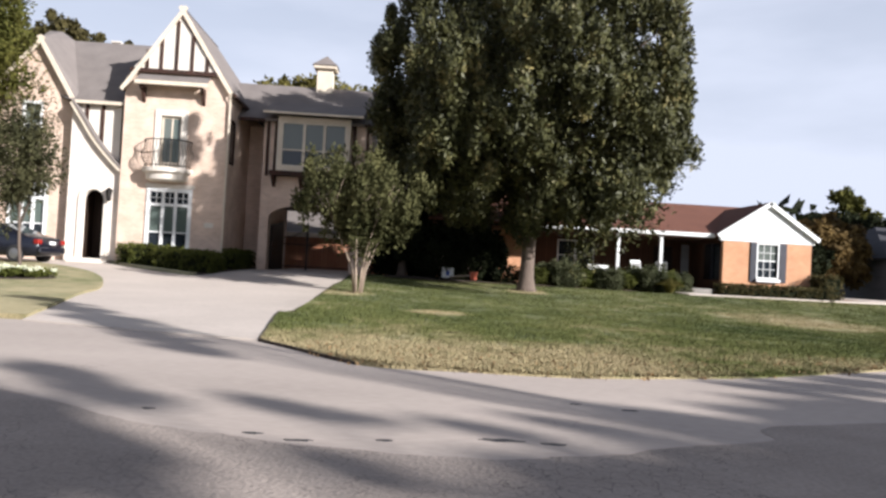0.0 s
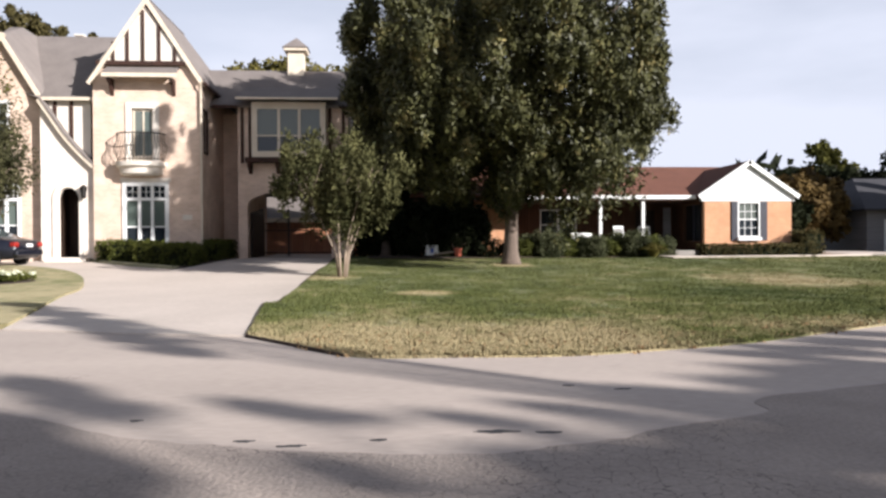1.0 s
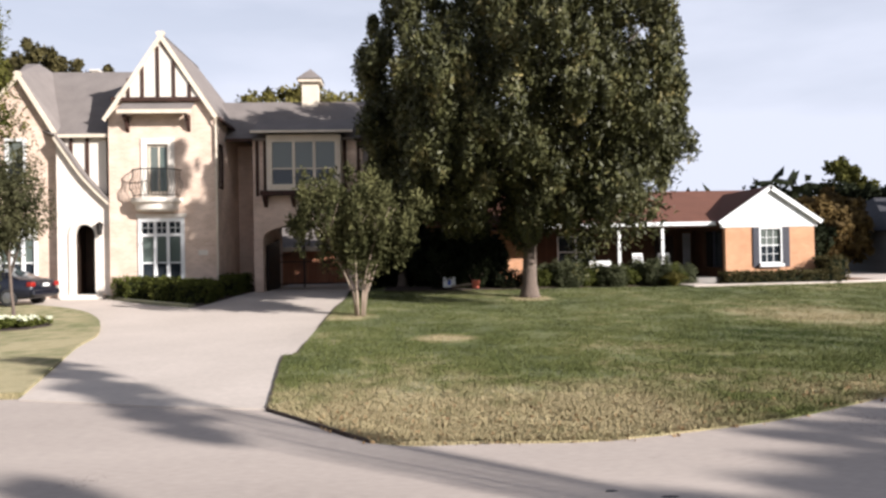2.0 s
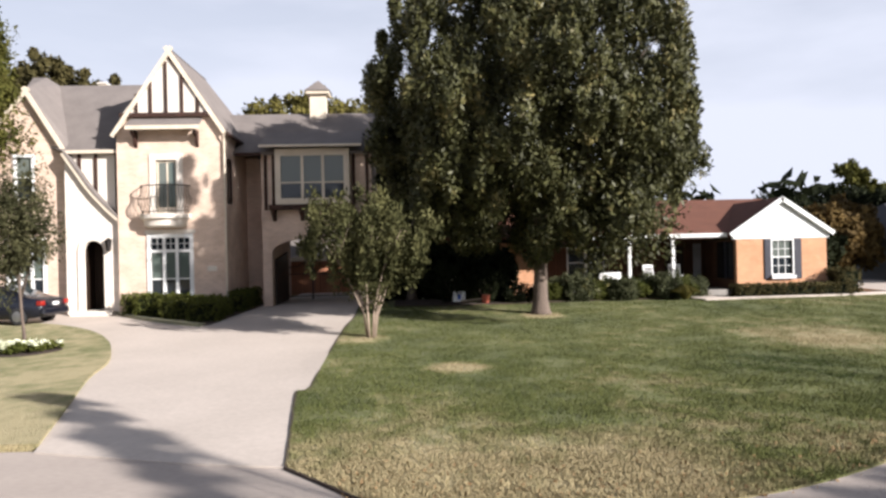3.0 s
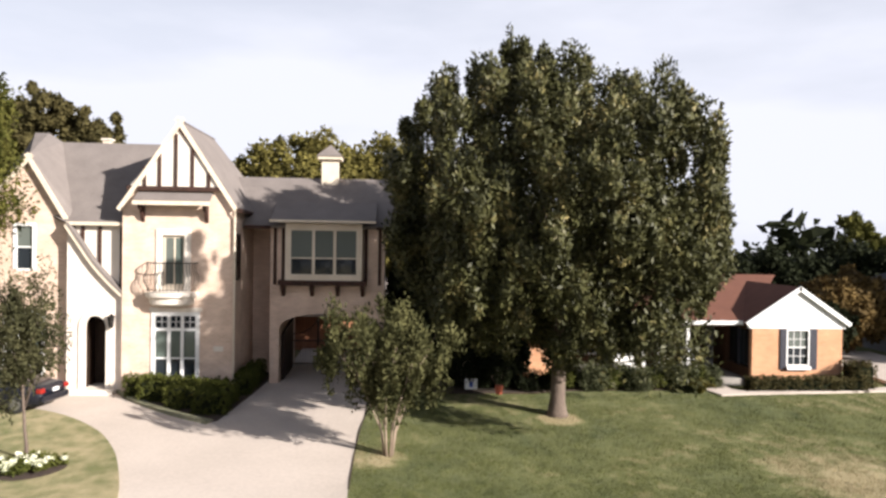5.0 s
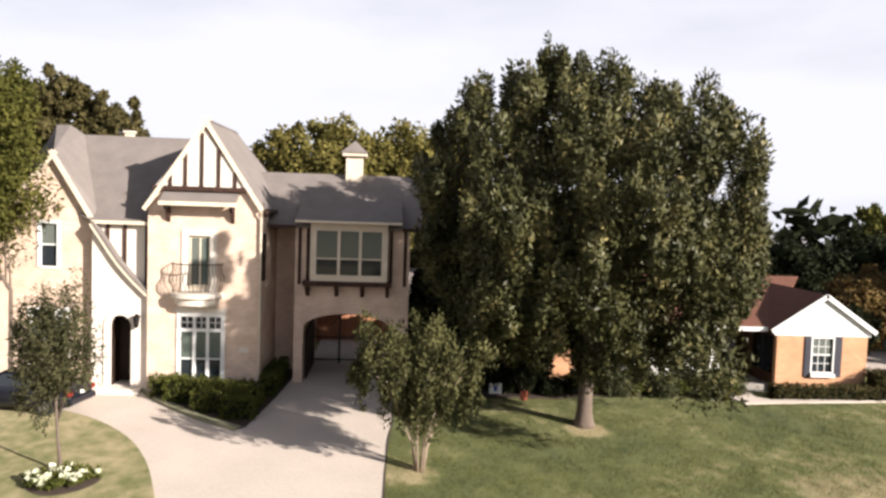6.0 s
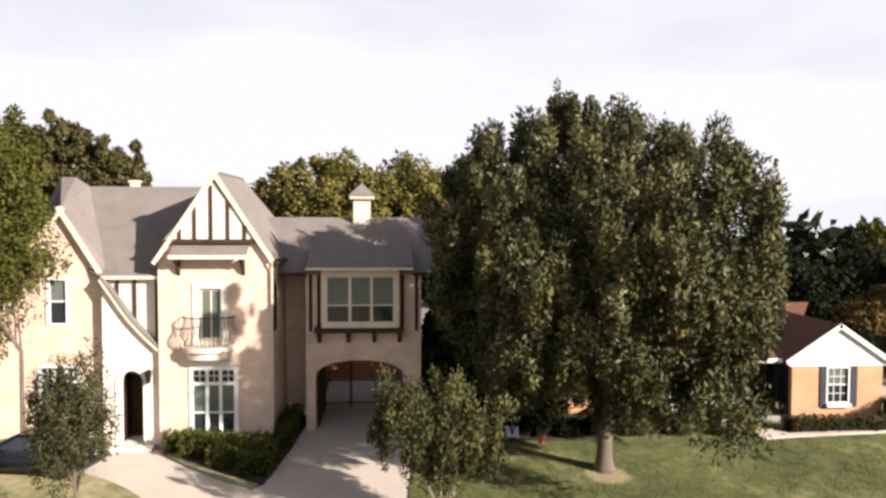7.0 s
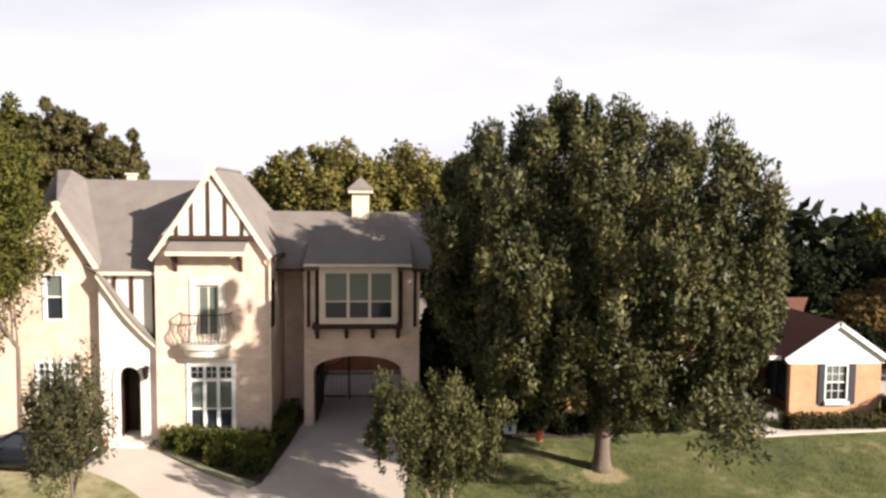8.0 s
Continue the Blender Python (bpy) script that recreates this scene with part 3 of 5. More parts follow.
LAWN_EDGE = smooth_line([(1.1, 9.8), (2.48, 9.59), (3.67, 9.54), (4.95, 9.87), (6.5, 10.47), (8.82, 11.8), (12.9, 14.04), (20.3, 18.47), (39.82, 31.99)], 6)
DRIVE_RIGHT = [(-0.44, 11.86), (-0.68, 13.82), (-0.9, 15.61), (-1.09, 17.23), (-1.09, 17.56), (-0.89, 17.83), (-0.93, 19.53), (-1, 23.8), (-0.93, 27.96), (-0.77, 30.75), (-0.88, 36.6)]
lawn_out = [*LAWN_EDGE, (39.58, 34.35), (24.18, 34.35), (21.58, 33.88), (15.41, 33.37), (14.78, 33.56), (12.58, 35.28), (8.01, 36.5), (3.5, 36.5), (3.5, 39.2), (-0.18, 39.2), *DRIVE_RIGHT[::-1]]
setting("lawn", slab(lawn_out, [], flat(-0.03), flat(-0.1), 0.8), GRASS, "front lawn, green with straw-coloured patches towards the street", "lawn")
ISLAND = smooth_line([(-4.53, 13.48), (-5.42, 16.5), (-6.51, 20.17), (-6.97, 22.52), (-7.75, 24.75), (-8.53, 26.46), (-9.67, 28.23), (-11.34, 29.85), (-13.21, 30.84), (-16.16, 31.2), (-24.12, 31.2)], 5)
setting("lawn_island", slab([*ISLAND, (-23.76, 13.48)], [], flat(0.02), flat(-0.1), 1.0), GRASS, "lawn island inside the curved driveway, drying out", "lawn")
BED = smooth_line([(-11.11, 34.54), (-10.91, 33.72), (-10.19, 32.62), (-9.23, 31.52), (-7.55, 30.03), (-6.19, 29.13)], 5)
bed_out = [*BED, (-5.95, 29.4), (-5.44, 32.78), (-5.17, 36.2), (-5.17, 38.6), (-6.27, 38.6), (-6.27, 33.64), (-10.66, 33.64), (-10.66, 34.54)]
drive_out = [(-4.44, 13.14), (-3.04, 12.64), (-1.81, 12.19), *DRIVE_RIGHT, (-0.93, 46.2), (-0.88, 50.7), (-13.86, 50.7), (-13.86, 46.2), (-4.87, 46.2), (-4.77, 38.5), (-5.17, 38.5), (-5.17, 36.2), (-5.44, 32.78), (-5.95, 29.4), *BED[::-1], (-11.11, 34.9), (-12.96, 34.11), (-19.26, 34.11), (-23.85, 35.74), (-24.12, 31.2), *ISLAND[::-1]]
setting("driveway", slab(drive_out, [], flat(-0.03), flat(-0.115), 1.0), CONCRETE, "pale concrete circular driveway", "driveway")
bm = bmesh.new()
edge = [Vector((x, y, height(y) + 0.02)) for x, y in BED]
for a, b in zip(edge, edge[1:]):
    d = (b - a).normalized()
    s = Vector((-d.y, d.x, 0)) * 0.16
    quad = [a - s, b - s, b + s, a + s]
    lo = [bm.verts.new(p + Vector((0, 0, -0.1))) for p in quad]
    hi = [bm.verts.new(p + Vector((0, 0, 0.05))) for p in quad]
    bm.faces.new(hi)
    for i in range(4):
        bm.faces.new((lo[i], lo[(i + 1) % 4], hi[(i + 1) % 4], hi[i]))
setting("bed_kerb", bm, MOSSY, "low mossy stone kerb round the hedge bed", "kerb")
setting("planting_bed", slab(bed_out, [], flat(0.0), flat(-0.1), 1.0), SOIL, "mulched planting bed in front of the house", "planting bed")
# dark soil sheet laid where the ground is mostly in deep tree shade
setting("shade_bed", slab(smooth_line([(0.72, 33.56), (2.32, 33.17), (4.06, 33.25), (6.05, 33.25), (7.26, 33.72), (10.17, 33.96), (13.58, 34.11)], 5) + [(12.58, 35.28), (8.01, 36.5), (3.5, 36.5), (0.72, 36.5)], [], flat(0.02), flat(-0.1), 1.0), SOIL, "dark soil sheet as deep shade under trees beside the low house", "planting bed")
setting("front_walk", slab([(14.06, 33.01), (15.53, 33.21), (21.68, 33.76), (24.18, 34.27), (24.18, 34.9), (21.58, 34.35), (15.48, 33.64), (14.98, 34.04), (15.18, 35.64), (13.88, 35.64), (13.78, 33.88)], [], flat(0.035), flat(-0.1), 1.0), CONCRETE, "narrow concrete front walk", "path")
setting("side_driveway", slab([(23.18, 34.63), (27.76, 32.38), (28.58, 45.2), (23.98, 45.2)], [], flat(0.045), flat(-0.1), 1.5), CONCRETE, "concrete side driveway beside the brick house", "driveway")
OLD_EDGE = smooth_line([(-39.55, 9.93), (-11.55, 9.27), (-4.55, 8.43), (-1.84, 7.32), (-0.54, 6.42), (0.43, 5.95), (2.01, 5.59), (2.84, 5.74), (3.67, 6.15), (4.58, 6.52), (4.81, 7.05), (6.5, 7.69), (9.79, 9.27), (15.82, 13.14), (40.3, 27.6)], 8)
setting("old_asphalt", slab([(-40, -7), (-20, -6), (0, -5.5), (20, -2), (40, 9), *[(x, y + 0.07 * noise.noise(Vector((x * 1.7, 3.1, 0.0))) + 0.06 * noise.noise(Vector((x * 6.0, 1.1, 0.0)))) for x, y in OLD_EDGE[::-1]]], [], flat(-0.044), flat(-0.06), 1.5), ASPHALT_OLD, "older darker asphalt with a web of cracks in the middle of the street", "road")

# ---- the large two-storey house ----
house = empty("tudor_house", (-9, 36, 0), "large two-storey tan brick house with half-timbered gables and grey shingle roof", "house")


def window(parent, x0, x1, z0, z1, y, cols=1, split=None, transom=None, mat=None, trim=0.1, depth=0.12, muntins=(0, 0), name="window", upper=None):
    """A framed window in a wall facing the street: a frame, each pane, a sill."""
    mat = mat or WHITE
    win = part(name, boxes((x0, x1, y - 0.03, y + 0.03, z0 - 0.09, z0), bevel=0.008), mat, parent)
    bm = bmesh.new()
    box(bm, x0 - trim, x0, y - 0.05, y + depth, z0 - 0.02, z1 + trim)
    box(bm, x1, x1 + trim, y - 0.05, y + depth, z0 - 0.02, z1 + trim)
    box(bm, x0, x1, y - 0.05, y + depth, z1, z1 + trim)
    w = (x1 - x0) / cols
    for c in range(1, cols):
        box(bm, x0 + c * w - 0.06, x0 + c * w + 0.06, y - 0.03, y + depth, z0, z1)
    if transom:
        box(bm, x0, x1, y - 0.028, y + depth, transom - 0.06, transom + 0.06)
    part("window_frame", bm, mat, win)
    for c in range(cols):
        a, b = x0 + c * w + (0.06 if c else 0), x0 + (c + 1) * w - (0.06 if c < cols - 1 else 0)
        spans = [(z0, transom - 0.06), (transom + 0.06, z1)] if transom else [(z0, z1)]
        for i, (lo, hi) in enumerate(spans):
            cut = lo + (hi - lo) * split if split and i == 0 else None
            if cut:
                part("pane", boxes((a, b, y + 0.06, y + 0.075, lo, cut)), GLASS, win)
                part("pane", boxes((a, b, y + 0.05, y + 0.065, cut + 0.03, hi)), upper or GLASS, win)
                part("sash_bar", boxes((a, b, y + 0.02, y + 0.07, cut - 0.015, cut + 0.04)), mat, win)
            else:
                part("pane", boxes((a, b, y + 0.06, y + 0.075, lo, hi)), GLASS, win)
            nx, nz = muntins
            if nx and (i == 1 or not transom):
                bm = bmesh.new()
                for k in range(1, nx):
                    xx = a + (b - a) * k / nx
                    box(bm, xx - 0.012, xx + 0.012, y + 0.03, y + 0.06, lo, hi)
                for k in range(1, nz):
                    zz = lo + (hi - lo) * k / nz
                    box(bm, a, b, y + 0.032, y + 0.058, zz - 0.012, zz + 0.012)
                part("muntin", bm, mat, win)
    return win


# centre gable block
CX0, CX1, CY = -10.75, -6.4, 33.1
apex = (-8.52, 10.85)
part("wall", wall_x([(CX0, -0.2), (CX1, -0.2), (CX1, 7.55), (apex[0], 10.62), (CX0, 7.5)], [rect(-9.17, -8.31, 4.03, 6.26), rect(-9.42, -7.85, 0.5, 3.02)], CY, CY + 0.3), BRICK_TAN, house, "tan tumbled brick wall")
part("side_wall", wall_y([(CY + 0.3, -0.2), (40.5, -0.2), (40.5, 7.5), (CY + 0.3, 7.5)], [rect(33.75, 34.3, 4.5, 6.3)], CX1, CX1 - 0.3), BRICK_TAN, house, "tan tumbled brick side wall")
bm = bmesh.new()
box(bm, CX1 - 0.06, CX1 + 0.05, 33.7, 33.75, 4.45, 6.35)
box(bm, CX1 - 0.06, CX1 + 0.05, 34.3, 34.35, 4.45, 6.35)
box(bm, CX1 - 0.06, CX1 + 0.05, 33.75, 34.3, 6.3, 6.35)
box(bm, CX1 - 0.06, CX1 + 0.05, 33.75, 34.3, 4.45, 4.5)
side_window = part("side_window", bm, TIMBER, house)
part("pane", boxes((CX1 - 0.12, CX1 - 0.1, 33.75, 34.3, 4.5, 6.3)), GLASS, side_window)
# steep gable roof, hipped at the back
AX, AZ, RX0, RX1 = -8.5, 10.88, -10.95, -6.2
part("roof", roof_face([(AX, 32.93, AZ), (AX, 38.4, AZ), (-5.9, 41.5, 7.1), (RX1 + 0.06, 39.0, 7.3), (RX1, 32.93, 7.4)], 0.14), SHINGLE, house, "steep grey shingle roof slope")
part("roof", roof_face([(AX, 32.93, AZ), (RX0, 32.93, 7.3), (RX0, 41.0, 7.3), (AX, 38.4, AZ)], 0.14), SHINGLE, house, "steep grey shingle roof slope")
bm = bmesh.new()
board(bm, (AX - 0.06, AZ + 0.08), (RX1 - 0.02, 7.38), 0.17, 32.88, 33.4)
part("bargeboard", bm, TRIM, house, "cream painted bargeboard")
bm = bmesh.new()
board(bm, (AX + 0.06, AZ + 0.08), (RX0 + 0.02, 7.28), 0.17, 32.878, 32.958)
part("bargeboard", bm, TRIM, house, "cream painted bargeboard")
bm = slab([(-10.5, 8.12), (-6.74, 8.12), (-8.52, 10.62)], [], lambda p: (p[0], CY - 0.12, p[1]), lambda p: (p[0], CY - 0.004, p[1]))
gable_panel = part("gable_panel", bm, STUCCO, house, "cream stucco gable panel")
part("beam", boxes((-10.55, -6.80, CY - 0.2, CY - 0.121, 8.02, 8.2), bevel=0.01), TIMBER, gable_panel, "dark horizontal timber")
for sx in (-9.86, -9.28, -8.65, -8.0, -7.36):
    top = 8.2 + (sx + 10.5) * 1.22 if sx < apex[0] else 8.2 + (-6.80 - sx) * 1.28
    part("stud", boxes((sx - 0.06, sx + 0.06, CY - 0.18, CY - 0.121, 8.2, min(top, 10.3)), bevel=0.008), TIMBER, gable_panel, "dark upright timber")
bm = bmesh.new()
for (ax, az), (bx, bz) in (((-8.52, 10.58), (-6.87, 8.25)),):
    board(bm, (ax, az), (bx, bz), 0.1, CY - 0.18, CY - 0.121)
part("brace", bm, TIMBER, gable_panel, "dark sloping timber")
part("pent_roof", roof_face([(-10.15, CY - 0.62, 7.62), (-7.22, CY - 0.62, 7.62), (-7.22, CY - 0.02, 8.0), (-10.15, CY - 0.02, 8.0)], 0.08), SHINGLE, house)
part("pent_fascia", boxes((-10.17, -7.2, CY - 0.66, CY - 0.6, 7.44, 7.6)), TRIM, house, "cream fascia board")
for bx in (-9.95, -7.45):
    bm = slab([(0, 0), (-0.5, 0), (-0.48, -0.14), (-0.25, -0.22), (-0.14, -0.5), (0, -0.68)], [], lambda p, bx=bx: (bx - 0.07, CY + p[0], 7.44 + p[1]), lambda p, bx=bx: (bx + 0.07, CY + p[0], 7.44 + p[1]))
    part("bracket", bm, TIMBER, house, "curved dark timber bracket")
# balcony door and its stone surround
part("door_surround", wall_x([(-9.42, 4.0), (-8.06, 4.0), (-8.06, 6.5), (-9.42, 6.5)], [rect(-9.17, -8.31, 4.03, 6.26)], CY - 0.05, CY + 0.1), CAST, house, "cast stone surround")
bdoor = part("balcony_door", boxes((-9.17, -9.08, CY + 0.08, CY + 0.14, 4.03, 6.26), (-8.40, -8.31, CY + 0.08, CY + 0.14, 4.03, 6.26), (-9.08, -8.40, CY + 0.08, CY + 0.14, 6.16, 6.26), (-9.08, -8.40, CY + 0.08, CY + 0.14, 4.03, 4.3)), TRIM, house, "cream glazed balcony door")
part("pane", boxes((-9.08, -8.76, CY + 0.1, CY + 0.115, 4.3, 6.16)), GLASS_UP, bdoor)
part("pane", boxes((-8.70, -8.40, CY + 0.1, CY + 0.115, 4.3, 6.16)), GLASS_GREEN, bdoor)
part("meeting_stile", boxes((-8.76, -8.70, CY + 0.08, CY + 0.14, 4.3, 6.16)), TRIM, bdoor)
BX, BW, BD = -8.78, 1.02, 0.8


def oval(w, d, steps=18):
    return [(BX + w * math.cos(math.pi * k / steps), CY - d * math.sin(math.pi * k / steps) ** 0.8) for k in range(steps + 1)]


bm = bmesh.new()
rings = []
for w, d, z in ((0.72, 0.5, 3.44), (0.86, 0.62, 3.52), (0.90, 0.66, 3.74), (1.02, 0.80, 3.82), (1.04, 0.82, 3.99)):
    rings.append([bm.verts.new((x, y, z)) for x, y in oval(w, d)])
for a, b in zip(rings, rings[1:]):
    for k in range(len(a) - 1):
        bm.faces.new((a[k], a[k + 1], b[k + 1], b[k]))
bm.faces.new(rings[0])
bm.faces.new(rings[-1])
balcony = part("balcony", bm, CAST, house, "curved cast stone balcony")
bm = bmesh.new()
tube(bm, [(x, y, 5.16) for x, y in oval(0.98, 0.76)], 0.025, 6)
part("handrail", bm, IRON, balcony, "black iron handrail")
bm = bmesh.new()
tube(bm, [(x, y, 4.1) for x, y in oval(0.94, 0.72)], 0.018, 6)
part("bottom_rail", bm, IRON, balcony, "black iron rail")
for k in range(1, 20):
    x, y = oval(0.94, 0.72, 20)[k]
    d = (Vector((x, y)) - Vector((BX, CY))).normalized()
    bm = bmesh.new()
    tube(bm, [(x + d.x * o, y + d.y * o, z) for z, o in ((4.0, 0), (4.2, 0.03), (4.42, 0.15), (4.62, 0.16), (4.85, 0.04), (5.16, 0.03))], 0.012, 5)
    part("baluster", bm, IRON, balcony, "bellied black iron baluster")
# tall window below
window(house, -9.42, -7.85, 0.5, 3.02, CY, cols=3, split=0.42, transom=2.48, trim=0.16, muntins=(2, 2), upper=GLASS_GREEN)
part("window_hood", boxes((-9.66, -7.6, CY - 0.06, CY - 0.004, 3.19, 3.36), bevel=0.01), CAST, house)
part("number_plaque", boxes((-7.14, -6.74, CY - 0.03, CY - 0.003, 1.6, 1.82), bevel=0.01), CAST, house, "small pale stone plaque")
bm = bmesh.new()
tube(bm, [(-6.3, 32.85, 7.3), (-6.33, 33.0, 7.0), (-6.33, 33.02, 0.1)], 0.045, 8)
part("downspout", bm, TRIM, house, "cream metal downspout")
part("gutter", boxes((RX1 - 0.02, RX1 + 0.12, 32.9, 39.2, 7.2, 7.34), bevel=0.02), TIMBER, house)

# half-timbered wall and main roof behind
part("wall", wall_x([(-13.0, 3.2), (CX0, 3.2), (CX0, 6.8), (-13.0, 6.8)], [], 33.55, 33.8), STUCCO, house, "cream stucco wall between dark timbers")
for sx in (-12.45, -11.78, -10.92):
    part("timber", boxes((sx - 0.07, sx + 0.07, 33.49, 33.549, 3.4, 6.62), bevel=0.008), TIMBER, house, "dark upright timber")
part("timber", boxes((-13.0, CX0, 33.47, 33.548, 6.62, 6.8), bevel=0.008), TIMBER, house, "dark horizontal timber")
part("roof", roof_face([(-13.0, 33.3, 6.72), (-10.0, 33.3, 6.72), (-8.5, 37.6, 10.4), (-15.9, 37.6, 10.4), (-14.0, 33.9, 7.08)], 0.14), SHINGLE, house, "grey shingle main roof")
part("roof", roof_face([(-20, 46, 6.7), (-8.5, 46, 6.7), (-8.5, 37.6, 10.4), (-15.4, 37.6, 10.4)], 0.14), SHINGLE, house)
part("fascia", boxes((-13.0, CX0, 33.24, 33.3, 6.6, 6.74), bevel=0.01), TRIM, house)
stack = part("vent_stack", boxes((-13.5, -13.16, 38.3, 38.7, 9.7, 10.62), bevel=0.01), TRIM, house, "small cream vent stack behind the ridge")
part("cap", boxes((-13.56, -13.1, 38.24, 38.76, 10.62, 10.7), bevel=0.01), CAST, stack)

# entry under its sweeping roof
EY = 33.35
SWEEP = smooth_line([(-12.98, 6.6), (-12.46, 5.82), (-11.95, 5.07), (-11.32, 4.34), (-10.68, 3.72)], 4)
part("entry_wall", wall_x([(-12.98, -0.2), (CX0, -0.2), (CX0, 3.62), *SWEEP[::-1]], [arched(-12.29, -11.43, 0.02, 2.5, 2.98)], EY, EY + 0.199), STONE_WHITE, house, "pale stone entry wall under a sweeping roof")
upper = [(x + 0.08, z + 0.1) for x, z in SWEEP]
part("sweeping_bargeboard", wall_x(upper + [(x - 0.15, z - 0.13) for x, z in upper[::-1]], [], EY - 0.2, EY - 0.13), TRIM, house, "cream sweeping bargeboard")
bm = bmesh.new()
hi = [[bm.verts.new((x + 0.08, y, z + 0.12)) for x, z in SWEEP] for y in (EY - 0.22, 33.54)]
lo = [[bm.verts.new((x + 0.03, y, z + 0.03)) for x, z in SWEEP] for y in (EY - 0.22, 33.54)]
for g in (hi, lo):
    for k in range(len(SWEEP) - 1):
        bm.faces.new((g[0][k], g[0][k + 1], g[1][k + 1], g[1][k]))
for k in range(len(SWEEP) - 1):
    bm.faces.new((hi[0][k], hi[0][k + 1], lo[0][k + 1], lo[0][k]))
bm.faces.new((hi[0][-1], hi[1][-1], lo[1][-1], lo[0][-1]))
part("sweeping_roof", bm, SHINGLE, house, "grey shingle roof sweeping down over the entry")
ring = arched(-12.29, -11.43, 0.02, 2.5, 2.98)
outer = arched(-12.5, -11.22, 0.02, 2.5, 3.21)
part("door_arch", wall_x([*outer], [[(x, z - (0.05 if z < 0.1 else 0)) for x, z in ring]], EY - 0.06, EY - 0.003), CAST, house, "cast stone door arch")
# lining coloured near black, which puts the recess's shade into it
part("entry_recess", boxes((-12.45, -12.3, EY + 0.2, 34.6, 0, 3.1), (-11.42, -11.27, EY + 0.2, 34.6, 0, 3.1), (-12.3, -11.42, EY + 0.2, 34.6, 2.99, 3.1)), DARKWOOD_AND_SHADE, house)
door = part("front_door", boxes((-12.3, -11.42, 34.5, 34.58, 0.06, 2.97)), DARKWOOD_AND_SHADE, house, "dark wooden front door in a deep recess")
part("door_panel", boxes((-12.2, -11.9, 34.47, 34.499, 0.4, 2.6), (-11.82, -11.52, 34.47, 34.499, 0.4, 2.6), bevel=0.01), DARKWOOD_AND_SHADE, door)
part("door_step", boxes((-12.7, -11.0, EY - 0.5, 34.5, -0.15, 0.05), bevel=0.015), CAST, house)
lantern = part("wall_lantern", boxes((-11.20, -11.14, EY - 0.1, EY - 0.002, 2.55, 3.0), bevel=0.01), IRON, house, "black iron wall lantern")
bm = bmesh.new()
tube(bm, [(-11.17, EY - 0.22, 2.5), (-11.17, EY - 0.22, 2.56), (-11.17, EY - 0.22, 2.86), (-11.17, EY - 0.22, 2.98), (-11.17, EY - 0.22, 3.08)], [0.05, 0.09, 0.13, 0.15, 0.02], 6)
part("lantern_cage", bm, IRON, lantern)

# left wing
LY = 33.75
part("wall", wall_x([(-18.4, -0.2), (-12.9, -0.2), (-12.9, 6.45), (-13.02, 6.5), (-14.58, 9.22), (-15.95, 7.68), (-18.4, 4.9)], [rect(-15.13, -14.5, 4.82, 6.54), rect(-15.5, -14.1, 0.55, 3.05)], LY, LY + 0.3), BRICK_TAN, house, "tan tumbled brick gable wall")
window(house, -15.13, -14.5, 4.82, 6.54, LY, split=0.5, upper=GLASS_UP, trim=0.12)
window(house, -15.5, -14.1, 0.55, 3.05, LY, cols=3, split=0.45, transom=2.5, trim=0.12, muntins=(2, 2), upper=GLASS_GREEN)
part("wall", wall_x([(-28, -0.2), (-18.4, -0.2), (-18.4, 4.3), (-28, 4.3)], [], 37.0, 37.3), STUCCO, house, "pale low wall of the far wing")
part("wall", wall_y([(LY + 0.3, -0.2), (46, -0.2), (46, 4.7), (LY + 0.3, 4.7)], [], -18.4, -18.1), BRICK_TAN, house)
A, M = (-14.58, LY - 0.18, 9.42), (-15.0, 37.6, 10.41)
part("roof", roof_face([A, (-12.87, LY - 0.18, 6.57), (-12.87, 34.0, 6.9), M], 0.12), SHINGLE, house, "steep grey shingle slope")
part("roof", roof_face([A, M, (-15.6, 37.6, 10.8)], 0.12), SHINGLE, house)
part("roof", roof_face([A, (-15.6, 37.6, 10.8), (-16.2, 37.6, 10.8)], 0.12), SHINGLE, house)
part("roof", roof_face([A, (-16.2, 37.6, 10.8), (-20.0, 40, 5.6), (-18.6, LY - 0.18, 4.8)], 0.12), SHINGLE, house)
part("roof", roof_face([(-28.3, 36.6, 4.2), (-18.4, 36.6, 4.2), (-18.0, 42, 7.2), (-28.3, 42, 7.2)], 0.12), SHINGLE, house)
bm = bmesh.new()
board(bm, (A[0] - 0.04, A[2] + 0.06), (-12.85, 6.55), 0.17, LY - 0.25, LY - 0.17)
part("bargeboard", bm, TRIM, house, "cream painted bargeboard")
bm = bmesh.new()
board(bm, (A[0] + 0.04, A[2] + 0.04), (-18.6, 4.76), 0.17, LY - 0.252, LY - 0.172)
part("bargeboard", bm, TRIM, house, "cream painted bargeboard")

# carriage block with the arch
GY, GX0, GX1 = 35.2, -5.25, -0.35
ARCH = arched(-4.85, -1.1, -0.3, 2.3, 2.95, 16)
part("wall", wall_x([(GX0, -0.3), (GX1, -0.3), (GX1, 6.8), (GX0, 6.8)], [[(x, z if z > 0 else -0.29) for x, z in ARCH]], GY, GY + 0.45), BRICK_TAN, house, "tan brick wall over a wide carriage arch")
part("back_wall", boxes((GX0, GX1, 40.7, 41.0, 3.2, 6.7)), BRICK_TAN, house)
part("side_wall", boxes((GX0, -4.86, GY + 0.45, 40.7, -0.3, 6.7)), BRICK_TAN, house)
part("side_wall", boxes((-1.09, GX1, GY + 0.45, 40.7, -0.3, 6.7)), BRICK_TAN, house)
